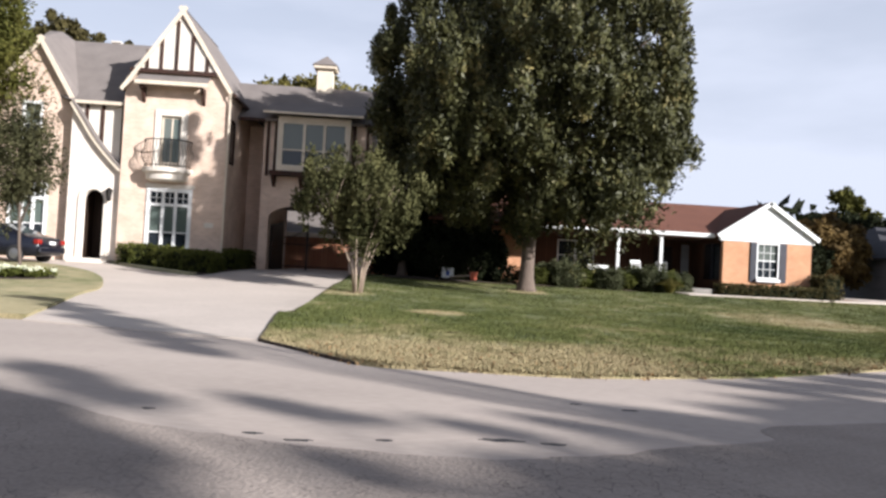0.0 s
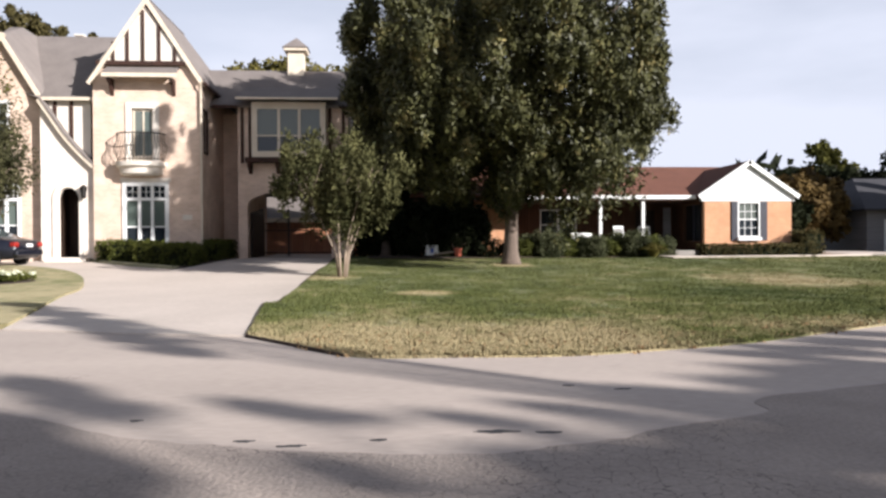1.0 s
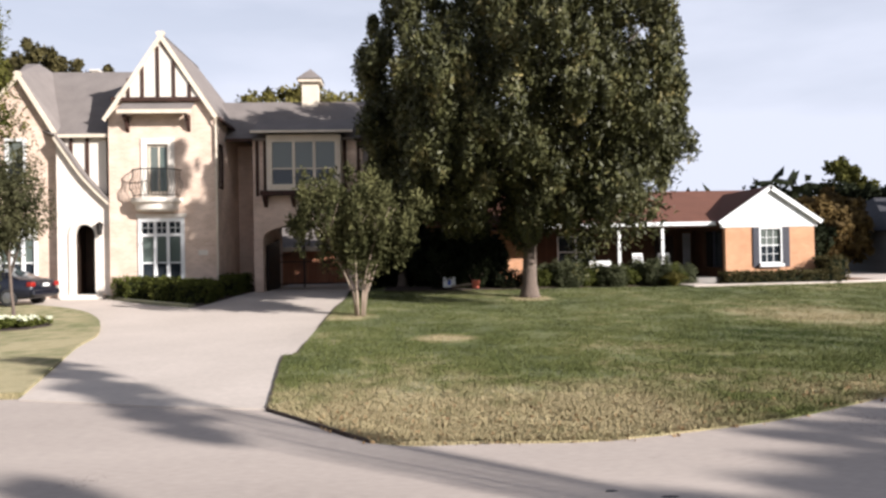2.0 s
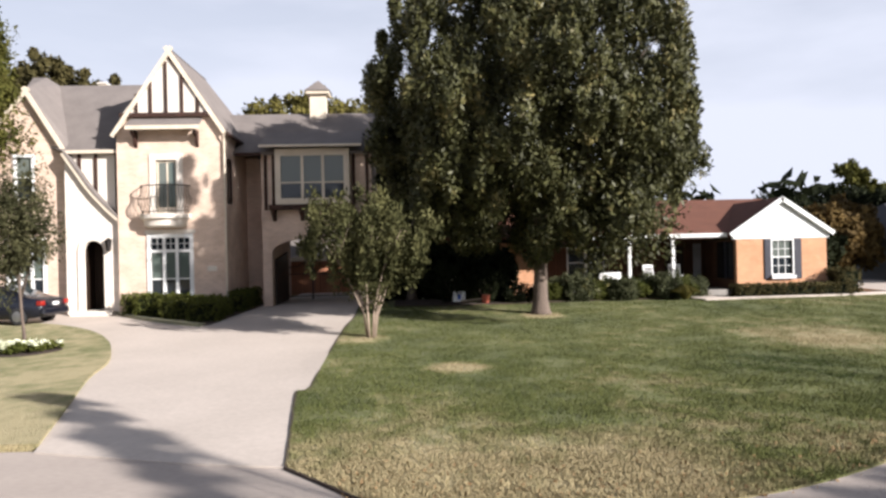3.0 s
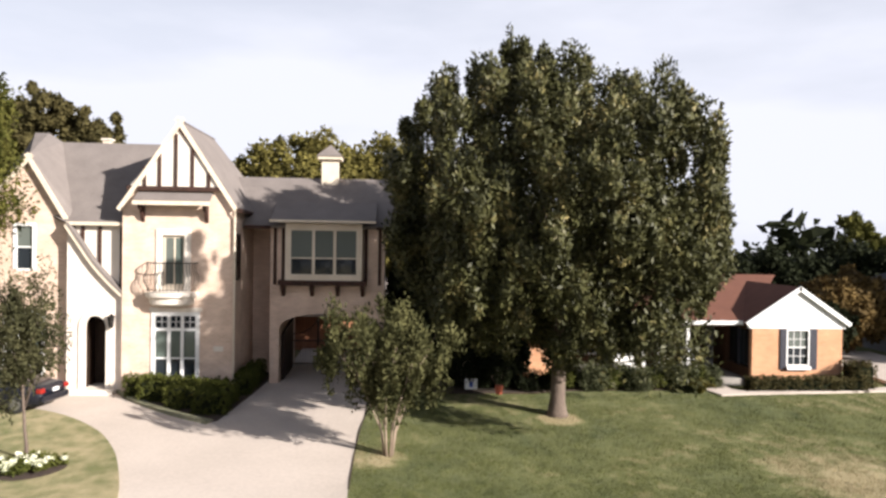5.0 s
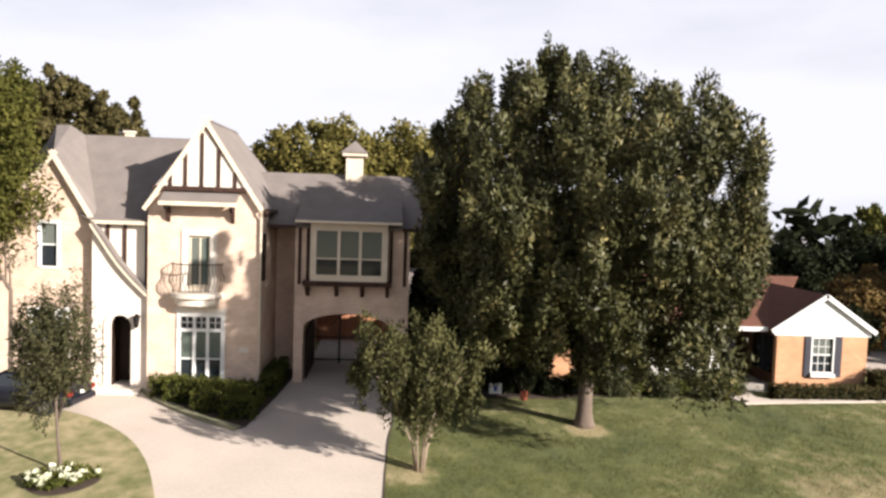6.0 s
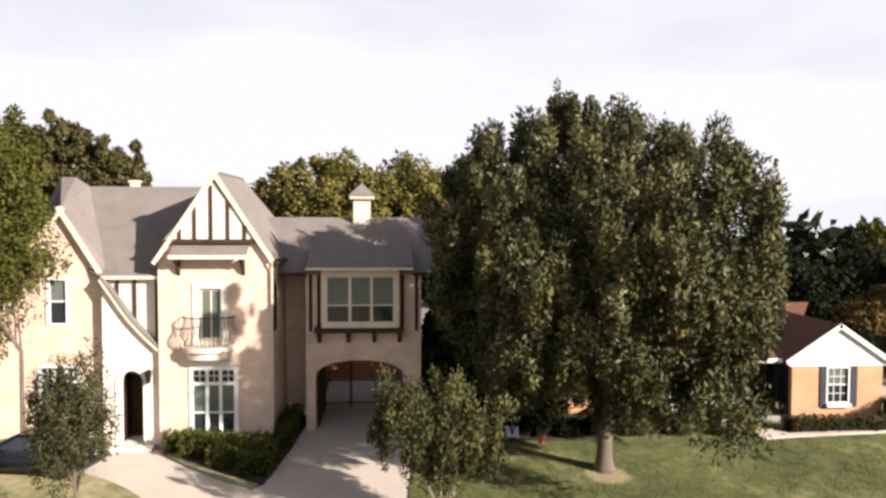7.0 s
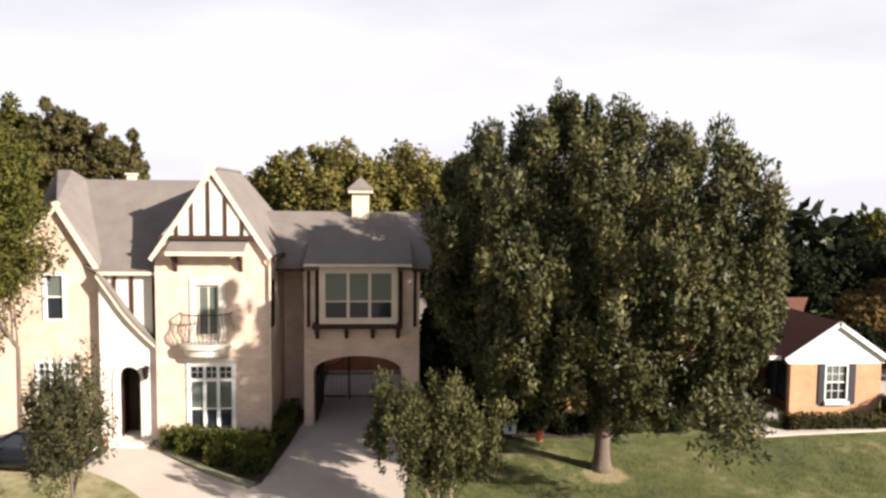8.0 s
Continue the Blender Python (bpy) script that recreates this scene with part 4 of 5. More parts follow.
# ceiling coloured near black to hold the passage's shade
part("passage_ceiling", boxes((-4.86, -1.09, GY + 0.45, 40.7, 3.0, 3.2)), DARKWOOD_AND_SHADE, house, "passage ceiling coloured near black as shade")
part("link_wall", wall_x(rect(CX1, GX0, -0.2, 6.8), [], 37.6, 37.9), BRICK_TAN, house)
part("roof", roof_face([(-6.9, 34.85, 6.74), (0.15, 34.85, 6.74), (0.15, 38.3, 9.05), (-8.5, 38.3, 9.05)], 0.13), SHINGLE, house, "grey shingle roof over the carriage block")
part("roof", roof_face([(-8.5, 41.5, 6.74), (0.15, 41.5, 6.74), (0.15, 38.3, 9.05), (-8.5, 38.3, 9.05)], 0.13), SHINGLE, house)
part("gable_wall", wall_y([(GY, 6.7), (41.0, 6.7), (38.3, 8.85)], [], GX1 - 0.3, GX1), STUCCO, house)
part("bay_roof", roof_face([(-5.15, 34.2, 6.98), (-0.72, 34.2, 6.98), (-0.72, 37.4, 8.2), (-5.15, 37.4, 8.2)], 0.1), SHINGLE, house)
part("fascia", boxes((-5.15, -0.72, 34.14, 34.2, 6.88, 6.98), bevel=0.01), TRIM, house)
for a, b in ((-6.3, -5.2), (-0.7, 0.12)):
    part("fascia", boxes((a, b, 34.78, 34.85, 6.6, 6.74), bevel=0.01), TIMBER, house)
bay = part("bay_window", wall_x(rect(-4.55, -1.3, 4.42, 6.86), [rect(-4.3, -3.42, 4.68, 6.55), rect(-3.36 + 0.06, -2.52, 4.68, 6.55), rect(-2.40, -1.55, 4.68, 6.55)], 34.65, 34.8), TRIM, house, "cream framed triple bay window")
part("bay_cheek", boxes((-4.55, -4.42, 34.8, 35.2, 4.42, 6.86), (-1.43, -1.3, 34.8, 35.2, 4.42, 6.86), (-4.42, -1.43, 34.8, 35.2, 4.42, 4.55)), TRIM, bay)
for a, b in ((-4.3, -3.42), (-3.30, -2.52), (-2.40, -1.55)):
    part("pane", boxes((a, b, 34.72, 34.735, 4.68, 5.35)), GLASS, bay)
    part("pane", boxes((a, b, 34.71, 34.725, 5.39, 6.55)), GLASS_UP, bay)
    part("sash_bar", boxes((a, b, 34.69, 34.74, 5.34, 5.4)), TRIM, bay)
part("sill_beam", boxes((-4.85, -1.1, 34.62, 35.19, 4.2, 4.41), bevel=0.01), TIMBER, house, "dark timber sill beam")
for bx in (-4.68, -3.45, -2.35, -1.28):
    bm = slab([(0, 0), (-0.5, 0), (-0.45, -0.15), (-0.2, -0.3), (0, -0.5)], [], lambda p, bx=bx: (bx - 0.08, GY - 0.003 + p[0], 4.2 + p[1]), lambda p, bx=bx: (bx + 0.08, GY - 0.003 + p[0], 4.2 + p[1]))
    part("bracket", bm, TIMBER, house, "dark timber bracket")
for sx, z0 in ((-5.05, 4.2), (-4.70, 4.41), (-1.15, 4.41), (-0.55, 4.2)):
    part("timber", boxes((sx - 0.07, sx + 0.07, GY - 0.06, GY - 0.002, z0, 6.8), bevel=0.008), TIMBER, house, "dark upright timber")
cup = part("chimney", boxes((-3.35, -2.6, 37.8, 38.6, 8.3, 9.95)), TRIM, house, "cream stucco chimney with a small hipped cap")
part("chimney_trim", boxes((-3.53, -2.42, 37.62, 38.78, 9.89, 10.05), bevel=0.02), TRIM, cup)
bm = bmesh.new()
q = [bm.verts.new(p) for p in ((-3.59, 37.56, 10.05), (-2.36, 37.56, 10.05), (-2.36, 38.84, 10.05), (-3.59, 38.84, 10.05))]
tip = bm.verts.new((-2.97, 38.2, 10.65))
bm.faces.new(q)
for i in range(4):
    bm.faces.new((q[i], q[(i + 1) % 4], tip))
part("chimney_cap", bm, SHINGLE, cup)

# iron gate in the passage
gate = empty("iron_gate", (-3, 39.2, -0.05), "black iron driveway gate with pickets and a sloping top", "gate")
part("gate_rail", boxes((-4.8, -1.15, 39.17, 39.23, 0.1, 0.15), (-4.8, -1.15, 39.17, 39.23, 1.2, 1.25)), IRON, gate)
bm = bmesh.new()
tube(bm, [(-4.8, 39.2, 1.55), (-4.3, 39.2, 1.62), (-3.9, 39.2, 1.85), (-3.55, 39.2, 2.25)], 0.025, 6)
part("gate_top_rail", bm, IRON, gate)
for k in range(31):
    x = -4.75 + k * 0.12
    top = 1.5 + 0.6 * max(0, (x + 4.75) / 1.2) ** 2 if x < -3.55 else 1.38
    part("picket", boxes((x - 0.012, x + 0.012, 39.185, 39.215, 0.0, top)), IRON, gate)
leaf_gate = empty("gate_leaf", (-4.75, 36.2, 0), "dark wooden gate leaf standing open against the passage wall", "gate")
part("panel", wall_y([(35.8, -0.05), (39.1, -0.05), (39.1, 2.35), (37.6, 2.15), (35.8, 2.0)], [], -4.82, -4.74), DARKWOOD_AND_SHADE, leaf_gate)
for k in range(10):
    part("board", boxes((-4.739, -4.72, 35.85 + k * 0.32, 36.13 + k * 0.32, 0.0, 1.95)), DARKWOOD_AND_SHADE, leaf_gate)
part("gate_post", boxes((-3.6, -3.5, 39.15, 39.25, -0.2, 2.3)), IRON, gate)

# garage across the courtyard
garage = empty("detached_garage", (-4, 48, 0), "red-brown boarded garage with cream fascia behind the iron gate", "garage")
part("wall", boxes((-9, 0.7, 45.4, 45.7, -0.2, 1.85)), GARAGE_BOARDS, garage, "red-brown boarded wall")
part("fascia", boxes((-9.3, 0.9, 44.9, 45.0, 1.8, 2.05)), TRIM, garage)
part("roof", roof_face([(-9.3, 44.9, 2.05), (0.9, 44.9, 2.05), (0.9, 49.5, 3.8), (-9.3, 49.5, 3.8)], 0.1), SHINGLE, garage)

for th in (house, gate, leaf_gate, garage):
    th.location += Vector((0.15, 0, 0.22))

# ---- the low brick house ----
ranch = empty("ranch_house", (14, 38, 0), "low orange brick house with white gable and brown shingle roof", "house")
RY = 35.13
part("wall", wall_x([(16.85, -0.3), (21.08, -0.3), (21.08, 2.36), (16.85, 2.36)], [rect(18.50, 19.46, 0.72, 2.26)], RY, RY + 0.25), BRICK_ORANGE, ranch, "orange brick wall")
part("gable_panel", wall_x([(16.7, 2.36), (21.2, 2.36), (21.2, 2.58), (18.97, 4.1), (16.7, 2.58)], [], RY - 0.04, RY + 0.2), WHITE, ranch, "white painted gable")
bm = bmesh.new()
board(bm, (18.97, 4.29), (16.46, 2.63), 0.19, RY - 0.2, RY - 0.145)
board(bm, (18.97, 4.29), (21.42, 2.63), 0.19, RY - 0.2, RY - 0.145)
part("bargeboard", bm, WHITE, ranch, "white bargeboards")
part("roof", roof_face([(18.97, RY - 0.14, 4.26), (16.5, RY - 0.14, 2.63), (16.5, 38.2, 2.63), (18.97, 41.5, 4.26)], 0.1), SHINGLE_BROWN, ranch, "brown shingle gable roof")
part("roof", roof_face([(18.97, RY - 0.14, 4.26), (18.97, 41.5, 4.26), (21.38, 43, 2.63), (21.38, RY - 0.14, 2.63)], 0.1), SHINGLE_BROWN, ranch, "brown shingle gable roof")
part("roof", roof_face([(3.0, 35.45, 2.66), (16.9, 35.45, 2.66), (20.9, 41, 4.55), (5.5, 41, 4.55)], 0.1), SHINGLE_BROWN, ranch, "brown shingle main roof")
part("roof", roof_face([(3.0, 46.5, 2.66), (21.5, 46.5, 2.66), (20.9, 41, 4.55), (5.5, 41, 4.55)], 0.1), SHINGLE_BROWN, ranch)
part("roof", roof_face([(3.0, 35.45, 2.66), (5.5, 41, 4.55), (3.0, 46.5, 2.66)], 0.1), SHINGLE_BROWN, ranch)
part("fascia", boxes((8.0, 16.55, 35.38, 35.45, 2.48, 2.66), bevel=0.01), WHITE, ranch, "white porch fascia")
# ceiling and the porch's inner walls carry its shade as dark brown
part("porch_ceiling", boxes((3.2, 16.8, 35.46, 39.2, 2.42, 2.47)), PORCH_SHADE_BROWN, ranch)
part("wall", boxes((3.5, 8.2, 37.5, 37.75, -0.4, 2.42)), BRICK_ORANGE, ranch, "orange brick front wall beside the porch")
part("wall", boxes((7.95, 8.2, 37.75, 39.2, -0.4, 2.42)), BRICK_ORANGE, ranch)
part("wall", wall_x([(8.2, -0.3), (16.85, -0.3), (16.85, 2.42), (8.2, 2.42)], [rect(14.9, 15.9, 0.05, 2.1), rect(9.9, 11.7, 0.6, 2.1)], 39.2, 39.45), PORCH_SHADE_BROWN, ranch, "porch back wall with its shade in a dark brown colour")
part("wall", wall_y([(RY + 0.25, -0.3), (44, -0.3), (44, 2.36), (RY + 0.25, 2.36)], [rect(35.5, 37.7, 0.5, 2.25)], 16.85, 17.1), PORCH_SHADE_BROWN, ranch, "wall beside the porch with its shade in the colour")
part("wall", wall_y([(RY + 0.25, -0.3), (44, -0.3), (44, 2.36), (RY + 0.25, 2.36)], [], 20.83, 21.08), BRICK_ORANGE, ranch)
part("wall", wall_y([(37.75, -0.3), (44, -0.3), (44, 2.42), (37.75, 2.42)], [], 3.5, 3.75), BRICK_ORANGE, ranch)
part("porch_floor", boxes((8.2, 16.8, 35.4, 39.19, -0.4, 0.05), bevel=0.02), PORCH, ranch)
part("entry_door", boxes((14.9, 15.9, 39.3, 39.36, 0.05, 2.1)), DARKWOOD_AND_SHADE, ranch)
# window made larger; its dark pane also stands for shade on this wall
side = part("side_window", boxes((17.0, 17.02, 35.5, 37.7, 0.5, 2.25)), GLASS, ranch)
part("mullion", boxes((16.9, 16.98, 36.55, 36.65, 0.5, 2.25)), NAVY, side)
window(ranch, 18.50, 19.46, 0.72, 2.26, RY, split=0.5, trim=0.06, muntins=(3, 4), upper=GLASS_UP)
window(ranch, 9.9, 11.7, 0.6, 2.1, 39.2, cols=2, split=0.5, trim=0.06)
part("window_ledge", boxes((18.4, 19.56, RY - 0.18, RY - 0.052, 0.5, 0.66), bevel=0.02), WHITE, ranch, "white window box ledge")
for a, b in ((18.13, 18.44), (19.53, 19.88)):
    sh = part("shutter", boxes((a, b, RY - 0.05, RY - 0.003, 0.5, 2.34), bevel=0.008), NAVY, ranch, "dark louvred shutter")
    for k in range(20):
        part("louvre", boxes((a + 0.04, b - 0.04, RY - 0.062, RY - 0.051, 0.58 + k * 0.085, 0.63 + k * 0.085)), NAVY, sh)
for px in (12.0, 14.05):
    part("porch_post", boxes((px - 0.07, px + 0.07, 35.55, 35.69, 0.12, 2.48), (px - 0.1, px + 0.1, 35.52, 35.72, 0.12, 0.24), (px - 0.1, px + 0.1, 35.52, 35.72, 2.38, 2.48), bevel=0.01), WHITE, ranch, "white porch post")
part("screen_door", boxes((16.0, 16.4, 38.2, 38.25, 0.12, 2.2), bevel=0.01), GREYWALL, ranch, "grey door leaf standing open")

ranch.location += Vector((-0.42, 0.1, 0.32))

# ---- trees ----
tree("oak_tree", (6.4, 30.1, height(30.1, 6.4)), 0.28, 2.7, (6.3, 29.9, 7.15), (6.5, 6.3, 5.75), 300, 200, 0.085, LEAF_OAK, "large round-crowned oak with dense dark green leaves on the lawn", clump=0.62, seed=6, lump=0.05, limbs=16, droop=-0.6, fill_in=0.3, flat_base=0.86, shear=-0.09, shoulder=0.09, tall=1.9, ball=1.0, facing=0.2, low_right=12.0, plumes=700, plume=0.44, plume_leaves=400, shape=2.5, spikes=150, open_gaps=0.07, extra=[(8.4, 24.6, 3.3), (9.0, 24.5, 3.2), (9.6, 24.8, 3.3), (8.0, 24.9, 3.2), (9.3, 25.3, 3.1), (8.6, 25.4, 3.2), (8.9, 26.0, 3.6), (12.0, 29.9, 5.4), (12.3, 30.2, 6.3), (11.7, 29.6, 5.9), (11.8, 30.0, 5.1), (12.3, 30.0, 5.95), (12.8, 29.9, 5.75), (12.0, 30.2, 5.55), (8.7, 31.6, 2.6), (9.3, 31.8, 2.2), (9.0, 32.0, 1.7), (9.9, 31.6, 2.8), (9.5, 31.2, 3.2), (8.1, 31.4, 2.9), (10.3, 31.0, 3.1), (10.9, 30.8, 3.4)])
tree("young_tree", (-10.6, 25.3, height(25.3)), 0.05, 1.6, (-10.8, 25.3, 3.35), (1.02, 1.0, 1.65), 80, 150, 0.048, LEAF_YOUNG, "slim young tree with small dark leaves in a flower bed", clump=0.34, seed=5, limbs=12, lump=0.5, tall=2.0, shape=3.0)
tree("street_tree", (-15.2, 31.8, height(31.8)), 0.09, 4.2, (-18.5, 32.0, 9.0), (3.8, 3.6, 4.8), 320, 220, 0.095, LEAF_BRIGHT, "tall leafy tree in front of the far wing", clump=0.8, seed=7, limbs=10)


def crape(base, label):
    rng = np.random.default_rng(11)
    th = empty("crape_myrtle", base, label, "tree")
    b = Vector(base)
    for k in range(8):
        bm = bmesh.new()
        a = 2 * math.pi * k / 8 + rng.random() * 0.5
        r = 0.10 + 0.05 * rng.random()
        e = 0.55 + 0.35 * rng.random()
        p0 = b + Vector((math.cos(a) * r, math.sin(a) * r, -0.1))
        p1 = b + Vector((math.cos(a) * (r + 0.1), math.sin(a) * (r + 0.1), 0.7))
        p2 = b + Vector((math.cos(a + 0.2) * e * 0.7, math.sin(a + 0.2) * e * 0.7, 1.5))
        p3 = b + Vector((math.cos(a + 0.3) * e * 1.6, math.sin(a + 0.3) * e * 1.6, 3.0))
        tube(bm, [p0, p1, p2, p3], [0.036, 0.03, 0.023, 0.01], 7)
        for j in range(2):
            q = p3 + Vector((rng.normal() * 0.6, rng.normal() * 0.6, 0.3 + 0.5 * rng.random()))
            tube(bm, [p2.lerp(p3, 0.4 + 0.3 * j), q], [0.016, 0.006], 5)
        part("stem", bm, BARK_PALE, th, "smooth pale stem", smooth=True)
    pts = crown_clumps(rng, (b.x - 0.1, b.y + 0.1, b.z + 2.95), (1.9, 1.85, 1.42), 170, 0.5, 0.3)
    spread = np.clip(0.42 + 0.42 * (pts[:, 2] - b.z - 1.5), 0.36, 1.0)
    pts[:, 0] = b.x + (pts[:, 0] - b.x) * spread
    pts[:, 1] = b.y + (pts[:, 1] - b.y) * spread
    v, f = leaves(rng, pts, 0.25 * (0.5 + 1.0 * rng.random(len(pts))), 90, 0.072, -0.8, shape=2.4, tall=2.3, ball=0.9)
    leaf_mesh("crown", v, f, LEAF_CRAPE, th)
    return th


crape((0.1, 25.8, height(25.8)), "multi-stemmed crape myrtle with olive leaves and pale stems on the lawn")
# trees behind the houses
BACK = [
    # these two are added out at the right to shade the grey house
    ((36.5, 39.0), 9.5, 3.6, LEAF_DARK), ((40.5, 36.5), 9.0, 3.4, LEAF_DARK),
    ((-8.9, 53), 11.2, 3.1, LEAF_YELLOW), ((-5.0, 52), 12.8, 3.7, LEAF_YELLOW), ((-0.6, 52.5), 12.6, 3.8, LEAF_YELLOW), ((3.2, 54), 11.9, 3.7, LEAF_YELLOW),
    ((-24.6, 50), 14.6, 3.4, LEAF_BRIGHT), ((-20.3, 48.5), 14.5, 2.3, LEAF_OLIVE), ((-17.1, 48), 13.2, 1.7, LEAF_OLIVE), ((-30, 58), 15.4, 5.0, LEAF_BRIGHT),
    # the tree at (1.5, 36.6) is added to hide the sunlit carriage wall
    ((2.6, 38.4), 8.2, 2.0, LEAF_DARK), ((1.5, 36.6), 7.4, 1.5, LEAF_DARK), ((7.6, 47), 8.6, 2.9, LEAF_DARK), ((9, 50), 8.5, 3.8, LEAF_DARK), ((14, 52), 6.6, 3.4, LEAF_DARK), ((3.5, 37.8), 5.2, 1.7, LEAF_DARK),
    ((25.0, 43), 4.2, 1.8, LEAF_BROWN), ((27.6, 45.5), 4.8, 1.8, LEAF_BROWN), ((23.2, 41), 3.2, 1.3, LEAF_DARK), ((18.5, 58), 6.2, 2.2, LEAF_YOUNG), ((24, 58), 5.0, 3.4, LEAF_DARK), ((30, 60), 5.6, 4.0, LEAF_DARK), ((36, 58), 6.2, 3.6, LEAF_DARK), ((38.5, 62), 8.8, 1.9, LEAF_BRIGHT), ((40, 54), 6.8, 3.4, LEAF_DARK), ((46, 56), 7.4, 4.6, LEAF_DARK),
]
for i, ((x, y), top, r, mat) in enumerate(BACK):
    word = {LEAF_YELLOW.name: "olive and yellow leaves", LEAF_BROWN.name: "rusty brown-green leaves", LEAF_DARK.name: "leaves coloured near black for shade", LEAF_BRIGHT.name: "fresh green leaves", LEAF_YOUNG.name: "thin grey-green leaves", LEAF_OLIVE.name: "olive brown leaves"}[mat.name]
    dense = top > 11
    hz = (top - (1.0 if top < 9.9 else 4.0)) / 2
    tree("garden_tree", (x, y, 0), 0.22, max(1.2, top - 2 * hz), (x, y, top - hz), (r, r, hz), 190 if dense else 130, 170 if dense else 120, 0.17 if dense else 0.2, mat, "garden tree behind the houses with " + word, clump=r * 0.2, seed=20 + i, lump=0.3, limbs=6, sides=8)
# far woods; the second batch is added unseen behind to darken reflections
rng = np.random.default_rng(99)
ang = np.radians(np.concatenate([rng.uniform(-62, 62, 420), rng.uniform(75, 285, 330)]))
dist = np.where(np.arange(len(ang)) < 420, rng.uniform(85, 240, len(ang)), rng.uniform(55, 120, len(ang)))
c = np.stack([np.sin(ang) * dist, np.cos(ang) * dist, np.where(np.arange(len(ang)) < 420, rng.uniform(0.5, 7.5, len(ang)), rng.uniform(1, 11, len(ang))) - 0.036 * np.maximum(dist - 75, 0)], 1)
v, f = leaves(rng, c, rng.uniform(2.5, 4.5, len(ang)), 60, 1.0, 0.1)
tagged(leaf_mesh("far_woods", v, f, LEAF_DARK), "distant dark woods on the skyline and added unseen woods behind", "woods", kind="stuff")


# ---- hedges, shrubs, bed ----
def hedge(name, blocks, mat, label, seed, density=620, leaf=0.045):
    """A clipped hedge: a solid dark core under a coat of small leaves."""
    rng = np.random.default_rng(seed)
    th = empty(name, (blocks[0][0], blocks[0][2], height(blocks[0][2])), label, "hedge")
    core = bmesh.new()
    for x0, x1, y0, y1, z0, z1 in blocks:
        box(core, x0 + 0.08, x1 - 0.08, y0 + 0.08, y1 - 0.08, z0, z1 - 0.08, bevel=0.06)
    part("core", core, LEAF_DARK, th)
    vs, fs, k = [], [], 0
    for x0, x1, y0, y1, z0, z1 in blocks:
        dx, dy, dz = x1 - x0, y1 - y0, z1 - z0
        faces = [(dx * dy, lambda a, b: (x0 + a * dx, y0 + b * dy, z1)), (dx * dz, lambda a, b: (x0 + a * dx, y0, z0 + b * dz)), (dy * dz, lambda a, b: (x0, y0 + a * dy, z0 + b * dz)), (dy * dz, lambda a, b: (x1, y0 + a * dy, z0 + b * dz))]
        for area, at in faces:
            n = max(4, int(area * density / 10))
            pts = np.array([at(rng.random(), rng.random()) for _ in range(n)])
            pts += rng.normal(size=pts.shape) * 0.035
            v, f = leaves(rng, pts, np.full(n, 0.09), 10, leaf, -0.1)
            vs.append(v)
            fs.append(f + k)
            k += len(v)
    leaf_mesh("foliage", np.concatenate(vs), np.concatenate(fs), mat, th)
    return th


hedge("box_hedge", [(-10.2, -8.9, 32.3, 32.95, 0.0, 0.92), (-9.5, -7.6, 31.7, 32.85, -0.05, 0.88), (-8.2, -6.3, 30.7, 32.8, -0.1, 0.78), (-7.0, -5.85, 30.0, 32.6, -0.1, 0.70)], LEAF_HEDGE, "clipped green hedge in the bed below the tall window", 31)
hedge("side_hedge", [(-6.1, -5.5, 32.8, 36.6, 0.0, 0.9)], LEAF_HEDGE, "clipped hedge along the shaded side wall", 32)
hedge("low_hedge", [(15.8, 20.9, 33.7, 34.7, -0.05, 0.6), (20.6, 21.6, 34.1, 35.3, -0.05, 1.2)], LEAF_OLIVE, "brownish clipped hedge below the shuttered window", 33)


def shrub(at, r, mat, label, seed):
    rng = np.random.default_rng(seed)
    x, y = at
    hz = height(y, x)
    th = empty("shrub", (x, y, hz), label, "shrub")
    bm = bmesh.new()
    for k in range(7):
        a = k * 0.9
        tube(bm, [(x, y, hz - 0.05), (x + math.cos(a) * r[0] * 0.6, y + math.sin(a) * r[1] * 0.6, hz + r[2] * 1.2)], [0.02, 0.006], 5)
    part("stems", bm, BARK, th)
    pts = crown_clumps(rng, (x, y, hz + r[2] * 0.95), r, 40, 0.25, 0.4)
    v, f = leaves(rng, pts, np.full(40, 0.24), 110, 0.05, 0.1)
    leaf_mesh("foliage", v, f, mat, th)


for k in range(11):
    shrub((7.5 + k * 0.66, 34.3 + 0.4 * math.sin(k * 2.1)), (0.62, 0.55, 0.40 + 0.07 * (k % 3) + 0.05 * math.sin(k)), LEAF_DUSTY if k % 3 else LEAF_HEDGE, "loose dusty green shrub in front of the porch", 50 + k)
# low shrubs whose near-black colour carries the shade under the oak
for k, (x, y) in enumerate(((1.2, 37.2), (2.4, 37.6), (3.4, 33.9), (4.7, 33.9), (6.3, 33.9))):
    shrub((x, y), (0.9, 0.7, 0.8 if x < 5 else 0.36), LEAF_DARK, "shrub with near-black leaves that stand for deep shade", 70 + k)
rng = np.random.default_rng(8)
spread, turn = np.sqrt(rng.random(90)), np.arange(90) * 2.4
pts = np.stack([-10.25 + 0.98 * spread * np.cos(turn), 24.6 + 0.85 * spread * np.sin(turn), height(24.7) + 0.12 + 0.10 * rng.random(90)], 1)
v, f = leaves(rng, pts, np.full(90, 0.13), 30, 0.06, -0.4, 0.7)
tagged(leaf_mesh("bedding_plants", v, f, LEAF_HEDGE), "low green bedding plants round the young tree", "bedding plants", kind="stuff")
heads = pts[rng.random(90) < 0.42] + [0, 0, 0.10]
